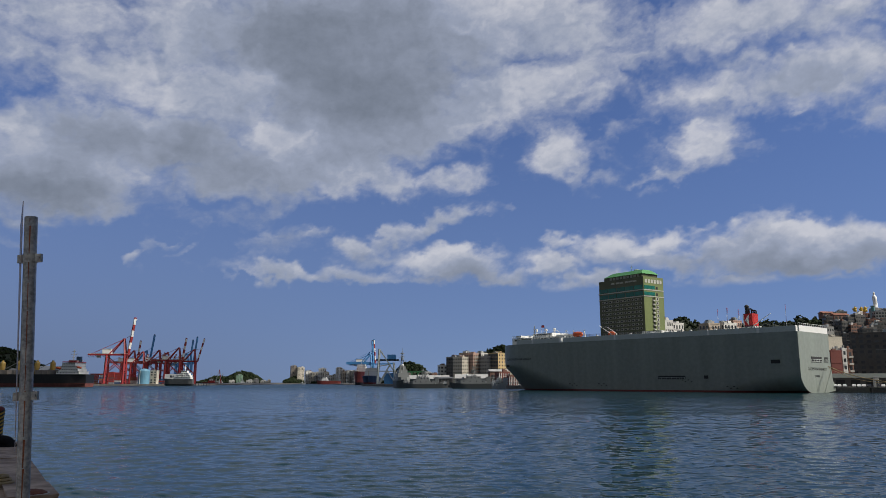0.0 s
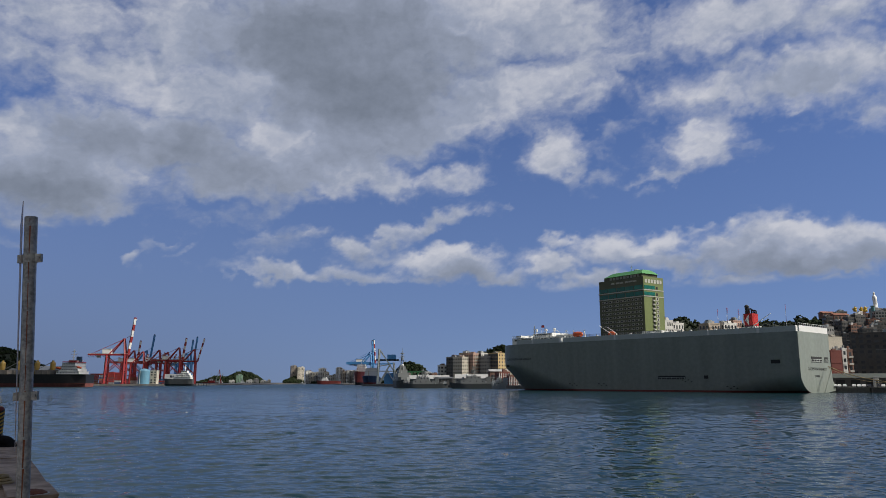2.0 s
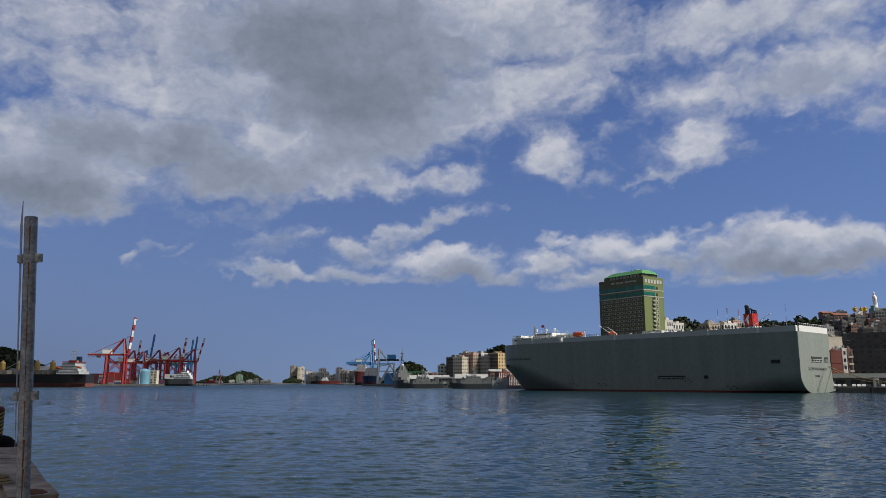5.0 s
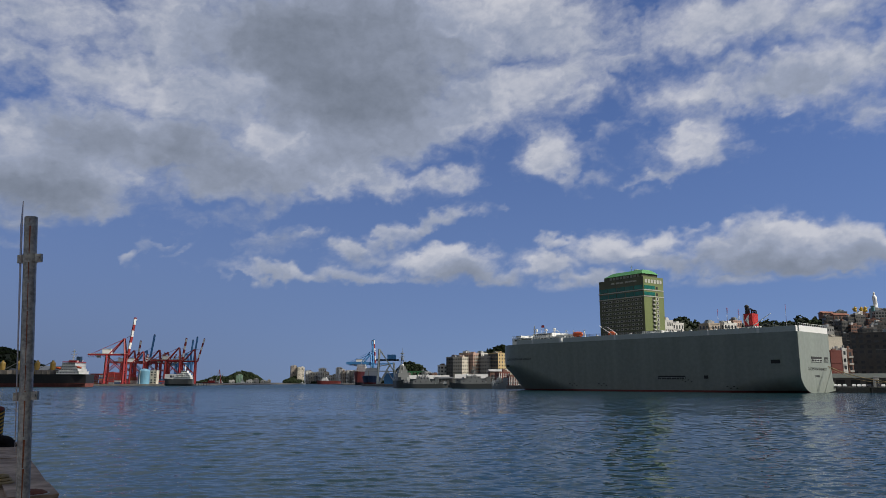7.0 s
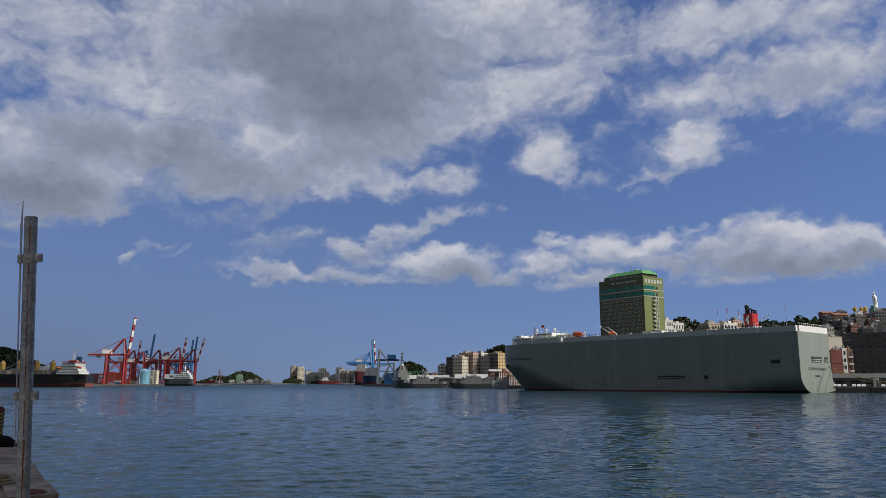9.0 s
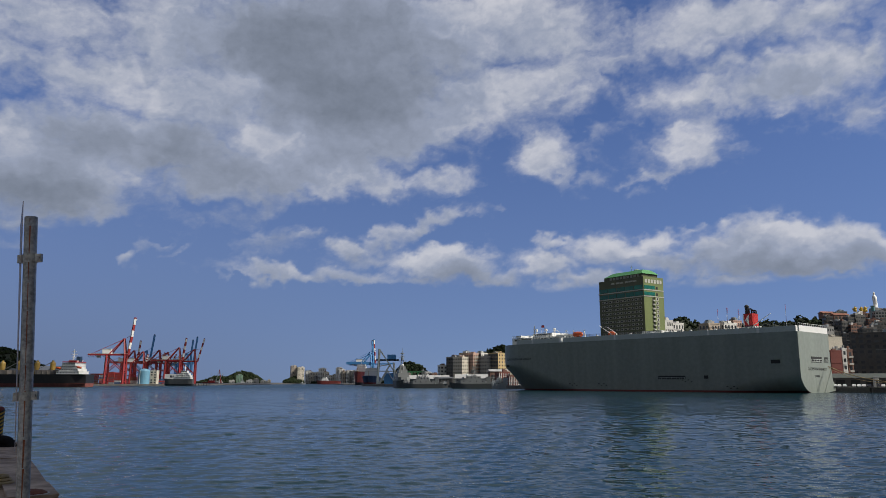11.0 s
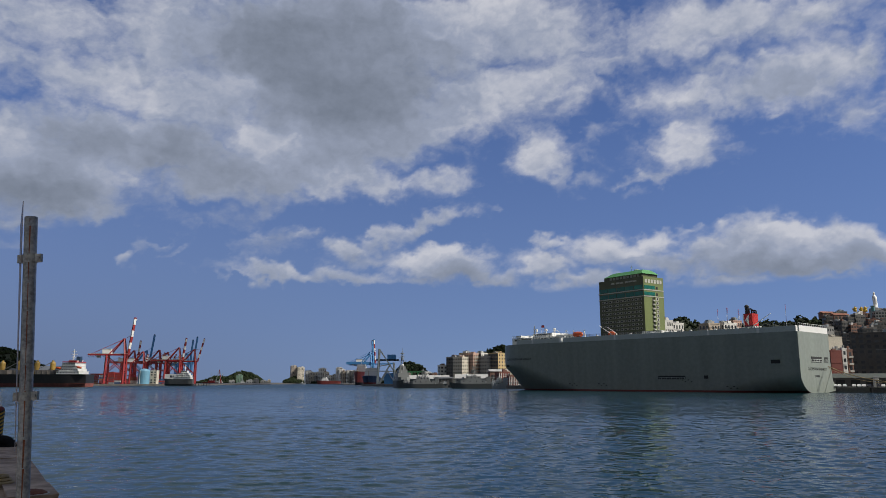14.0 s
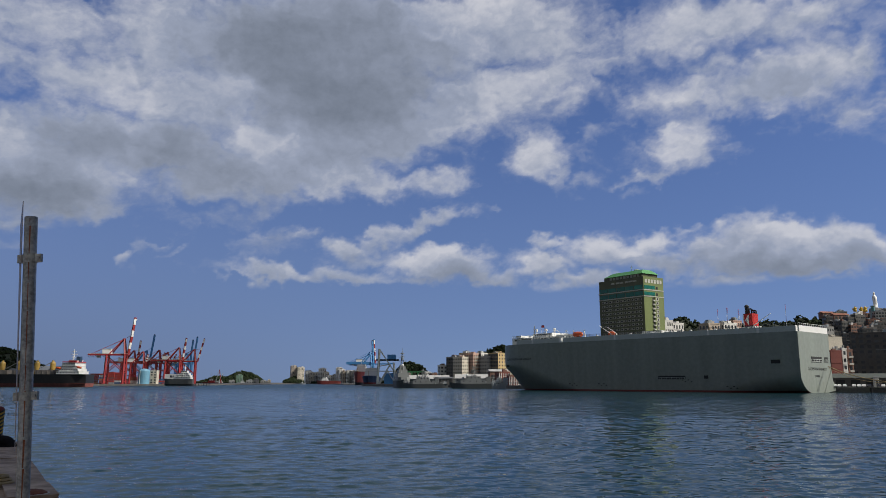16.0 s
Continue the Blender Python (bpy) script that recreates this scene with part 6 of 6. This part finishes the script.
def make_car(paint, lab):
    c = thing("parked_car", lab, "car", pose(0, 0, 2.6), "parked cars on the quay")
    prof = [(-2.2, 0.35), (-2.25, 0.8), (-1.3, 0.95), (-0.7, 1.45), (0.9, 1.48), (1.6, 1.0), (2.15, 0.9), (2.2, 0.35)]
    bm = nb()
    a = [bm.verts.new((x, -0.85 * (0.86 if z > 1.2 else 1), z)) for x, z in prof]
    b = [bm.verts.new((x, 0.85 * (0.86 if z > 1.2 else 1), z)) for x, z in prof]
    n = len(prof)
    for i in range(n):
        j = (i + 1) % n
        bm.faces.new((a[i], a[j], b[j], b[i]))
    bm.faces.new(a[::-1])
    bm.faces.new(b)
    part("body", bm, paint, c)
    for sy in (-1, 1):
        bm = nb()
        v = [bm.verts.new((x, sy * (0.87 - 0.1 * (z > 1.2)), z)) for x, z in ((-1.15, 1.0), (1.4, 1.02), (0.85, 1.4), (-0.65, 1.38))]
        bm.faces.new(v if sy < 0 else v[::-1])
        part("side_window", bm, M_CARGLASS, c)
    for sx in (-1.35, 1.35):
        for sy in (-0.8, 0.8):
            part("wheel", rod(nb(), (sx, sy - 0.1, 0.32), (sx, sy + 0.1, 0.32), 0.32, n=12), M_RUBBER, c)
    return c


cars = [make_car(CARP[0], "white parked car on the quay"), make_car(CARP[1], "silver parked car on the quay"), make_car(CARP[2], "black parked car on the quay")]
rng = random.Random(8)
cnt = [0, 0, 0]
for row, y in ((0, 371), (1, 381)):
    for i in range(9):
        k = rng.choice((0, 0, 1, 2, 2))
        x = 192.59 + row * 3 + i * 4.3
        m = pose(x, y - i * 0.9, 2.6, 0, 0, 62 + rng.uniform(-5, 5))
        if rng.random() < 0.12:
            continue
        if cnt[k]:
            copy_thing(cars[k], m)
        else:
            cars[k].matrix_basis = m
        cnt[k] += 1


def line(label, p, q, sag, r, mt=None, n=18, name="mooring_rope"):
    bm = nb()
    p, q = Vector(p), Vector(q)
    pts = [p.lerp(q, i / n) - Vector((0, 0, sag * 4 * (i / n) * (1 - i / n))) for i in range(n + 1)]
    for a, b in zip(pts, pts[1:]):
        rod(bm, a, b, r, n=6)
    return tagged(part(name, bm, mt or M_ROPE), label, "rope")


line("pale mooring rope from the ship's stern to the quay", (188.5, 372, 12.58), (192.54, 330, 5.22), 1.2, 0.2)
line("pale mooring rope from the ship's stern to the quay", (188.71, 372, 11.77), (193.65, 332, 4.74), 1.8, 0.10)
for i in range(4):
    x, y = 205 + i * 14, 366 - i * 15
    fd = part("fender", rod(nb(), (x, y, 0.1), (x, y, 2.4), 0.5, n=10), M_RUBBER)
    tagged(fd, "black rubber fender hung on the quay wall", "fender", "quay fenders")



# ---------------------------------------------------------------- the near quay, sign post and clutter
QZ = 3.5
M_COPING = mat("stained_coping_stone", (0.62, 0.47, 0.335), 0.85, fine=3.0, coarse=0.7, bump=0.004, second=(0.25, 0.175, 0.12), rnd=0.22, hard=0.19)
def near_quay():
    pts = [(18, 14.7), (11.4, 14.7), (9.0, 9.6), (-4.95, 9.4), (-5.37, 10.96), (-8.67, 16.24), (-11.56, 20.89), (-13.12, 21.29), (-30, 16), (-30, -24), (18, -24)]
    q = thing("quay_near", "worn stained concrete quay with broken edge", "quay", kind="structure")
    # top slabs follow an uneven edge
    edge = []
    rng = random.Random(2)
    for a, b in zip(pts[:7], pts[1:7]):
        n = 14
        for i in range(n):
            t = i / n
            edge.append((a[0] + (b[0] - a[0]) * t + rng.uniform(-0.015, 0.015), a[1] + (b[1] - a[1]) * t + rng.uniform(-0.015, 0.015)))
    edge += pts[6:]
    bm = prism(nb(), edge, QZ - 0.9, QZ)
    part("slab", bm, M_CONC, q)
    part("quay_wall", prism(nb(), [(x - 0.25, y - 0.1) for x, y in pts], -13, QZ - 0.9), M_QUAYWALL, q)
    for i in range(16):
        t = rng.random()
        a, b = pts[4], pts[6]
        x, y = a[0] + (b[0] - a[0]) * t - rng.uniform(0.45, 1.6), a[1] + (b[1] - a[1]) * t
        s = rng.uniform(0.03, 0.10)
        part("rubble", lathe(nb(), [(s, 0), (s * 0.8, s * 0.7), (s * 0.2, s)], 6, x, y), M_CONC, q, "", pose(0, 0, QZ))


    # coping stones along the edge, uneven and open at the joints
    a, b = Vector((-5.42, 11.0, 0)), Vector((-11.5, 20.8, 0))
    d = (b - a).normalized()
    inn = Vector((-d.y, d.x, 0))
    u = 0.0
    while u < (b - a).length - 0.6:
        ln = rng.uniform(1.5, 2.6)
        bm = box(nb(), 0.012, ln - 0.012, rng.uniform(-0.03, 0.01), 0.62 + rng.uniform(-0.04, 0.06), QZ + 0.004, QZ + 0.03 + rng.uniform(0, 0.02))
        for v in bm.verts:
            v.co = a + d * (u + v.co.x + rng.uniform(-0.012, 0.012)) + inn * (v.co.y + rng.uniform(-0.012, 0.012)) + Vector((0, 0, v.co.z))
        part("coping_stone", bm, M_COPING, q)
        u += ln


near_quay()
# added out of view, only to keep the sun off quay and post
shade_wall = tagged(part("shade_wall", box(nb(), 12, 16.5, -4, 14.4, QZ, QZ + 25), M_QUAYWALL), "plain unseen wall added to shade the near quay", "wall", kind="structure")
# rusty mooring eye plate at the edge, with a pale rim
ex, ey = -5.67, 11.07
eye = thing("mooring_eye", "rusty iron mooring eye set in the quay edge", "mooring eye", pose(ex - 0.14, ey + 0.02, QZ + 0.03))
part("dome", lathe(nb(), [(0.2, 0), (0.185, 0.03), (0.12, 0.06), (0.05, 0.075), (0.01, 0.08)], 18), M_RUST, eye)
part("rim", lathe(nb(), [(0.25, 0), (0.25, 0.014), (0.205, 0.02)], 18), M_PALE, eye)


def torus(bm, R, r, n=24, k=10):
    rows = []
    for i in range(n + 1):
        a = i * math.tau / n
        rows.append([((R + r * math.cos(b)) * math.cos(a), (R + r * math.cos(b)) * math.sin(a), r * math.sin(b)) for b in [j * math.tau / k for j in range(k + 1)]])
    return grid(bm, rows)


ty = part("tyre_fender", lathe(torus(nb(), 0.19, 0.13), [(0.15, -0.03), (0.15, 0.03)], 20), M_RUBBER, None, "", pose(-10.76, 18.9, 3.52, 60, 0, 35))
tagged(ty, "old black rubber tyre hung at the quay edge", "tyre")
bo = thing("bollard", "yellow and black striped steel bollard", "bollard", pose(-11.13, 19.3, QZ))
M_STRIPE_Y = mat("stripe_yellow", (0.50, 0.33, 0.05), 0.55, vary=0.2)
for i in range(15):
    bm = nb()
    rows = []
    for e in (0, 1):
        rows.append([(0.11 * math.cos(a), 0.11 * math.sin(a), 0.15 + (i + e) * 0.048 + 0.07 * math.sin(a + 1)) for a in [j * math.tau / 20 for j in range(21)]])
    grid(bm, rows)
    part("stripe", bm, M_STRIPE_Y if i % 2 else M_BLACK, bo)
part("base", lathe(nb(), [(0.24, 0), (0.24, 0.05), (0.12, 0.08), (0.108, 0.2)], 18), M_BLACK, bo)
part("cap", lathe(nb(), [(0.108, 0.84), (0.11, 0.92), (0.09, 0.96), (0.07, 0.99), (0.02, 1.0)], 18), M_BOOT, bo)
rp = nb()
for k in range(3):
    t = torus(nb(), 0.26 - 0.04 * k, 0.028, 26, 8)
    me = bpy.data.meshes.new("tmp")
    t.to_mesh(me)
    t.free()
    rp.from_mesh(me)
    for v in list(rp.verts)[-len(me.vertices):]:
        v.co.z += 0.03 + 0.045 * k
    bpy.data.meshes.remove(me)
coil = part("rope_coil", rp, M_ROPE, None, "", pose(-7.02, 12.2, QZ + 0.02), smooth=True)
tagged(coil, "coil of thick tan rope on the quay", "rope")

# sign post: galvanised tube with a metal sign seen edge-on
top = Vector((-1.85, 3.3, 5.83))
low = Vector((-1.77, 3.3, 4.62))
axis = (top - low).normalized()
foot = low + axis * ((QZ - low.z) / axis.z)
post = thing("sign_post", "galvanised steel sign post with rust streaks and clamped sign", "sign", pose(*foot))
R = 0.0268
bm = nb()
n = 28
L = (top - foot).length
a1 = axis.orthogonal().normalized()
b1 = axis.cross(a1)
rows = []
for t, r in ((0, R), (L * 0.5, R), (L - 0.002, R), (L, R - 0.002), (L, R - 0.005), (L - 0.3, R - 0.005)):
    rows.append([axis * t + (a1 * math.cos(i * math.tau / n) + b1 * math.sin(i * math.tau / n)) * r for i in range(n + 1)])
grid(bm, rows)
tube = part("tube", bm, M_GALV, post)
side = Vector((axis.z, 0, -axis.x))
# weld seam with rust, in short runs of uneven width
rng = random.Random(6)
t = 0.9
front = Vector((0.30, -0.95, 0)).normalized()
while t < L - 0.02:
    dl = min(rng.uniform(0.05, 0.14), L - 0.012 - t)
    if dl < 0.01:
        break
    w = rng.choice((0.0026, 0.0034, 0.0046, 0.0058)) * (1.35 if 1.15 < t < 1.6 else 1)
    p0 = axis * t + front * (R + 0.0003)
    bm = nb()
    v = [bm.verts.new(p0 - side * w * 0.4), bm.verts.new(p0 + side * w * 0.4), bm.verts.new(p0 + axis * dl + side * w), bm.verts.new(p0 + axis * dl - side * w)]
    bm.faces.new(v)
    part("rust_streak", bm, M_RUST, tube, "brown rust streak on the weld seam")
    t += dl * rng.uniform(0.9, 1.12)
# clamps
for py in (5.64, 5.04):
    o = axis * ((py - foot.z) / axis.z)
    bm = nb()
    rows = [[o + axis * h + (a1 * math.cos(i * math.tau / n) + b1 * math.sin(i * math.tau / n)) * (R + 0.003) for i in range(n + 1)] for h in (-0.019, 0.019)]
    grid(bm, rows)
    cl = part("clamp", bm, M_GALV, post)
    bm = nb()
    for v in box(bm, R, R + 0.028, -0.012, 0.004, -0.018, 0.018).verts:
        v.co = o + side * v.co.x + Vector((0, 1, 0)) * v.co.y + axis * v.co.z
    part("clamp_tab", bm, M_GALV, cl)
    bm = nb()
    for v in box(bm, -R - 0.022, -R + 0.004, -0.014, 0.006, -0.018, 0.018).verts:
        v.co = o + side * v.co.x + Vector((0, 1, 0)) * v.co.y + axis * v.co.z
    part("clamp_tab", bm, M_GALV, cl)
    bm = rod(nb(), o + side * (R + 0.016) + Vector((0, -0.02, 0)), o + side * (R + 0.016) + Vector((0, -0.01, 0)), 0.008, n=6)
    part("bolt", bm, M_GALV, cl)
# the plate lies nearly in the line of sight
bm = nb()
q = [(-1.88, 3.28, 5.9), (-1.81, 3.28, 4.81), (-2.1, 3.8, 4.81), (-2.18, 3.8, 5.9)]
off = Vector((-0.0035, 0, 0))
va = [bm.verts.new(Vector(p) - foot) for p in q]
vb = [bm.verts.new(Vector(p) - foot + off) for p in q]
for i in range(4):
    j = (i + 1) % 4
    bm.faces.new((va[i], vb[i], vb[j], va[j]))
bm.faces.new(va)
bm.faces.new(vb[::-1])
part("sign_plate", bm, mat("weathered_sign_metal", (0.22, 0.23, 0.27), 0.45, metal=0.5, fine=25, coarse=4, vary=0.25), post, "thin metal sign plate seen edge-on")



def motions():
    for ob, rows in MOVERS:
        walk(ob, rows)


motions()
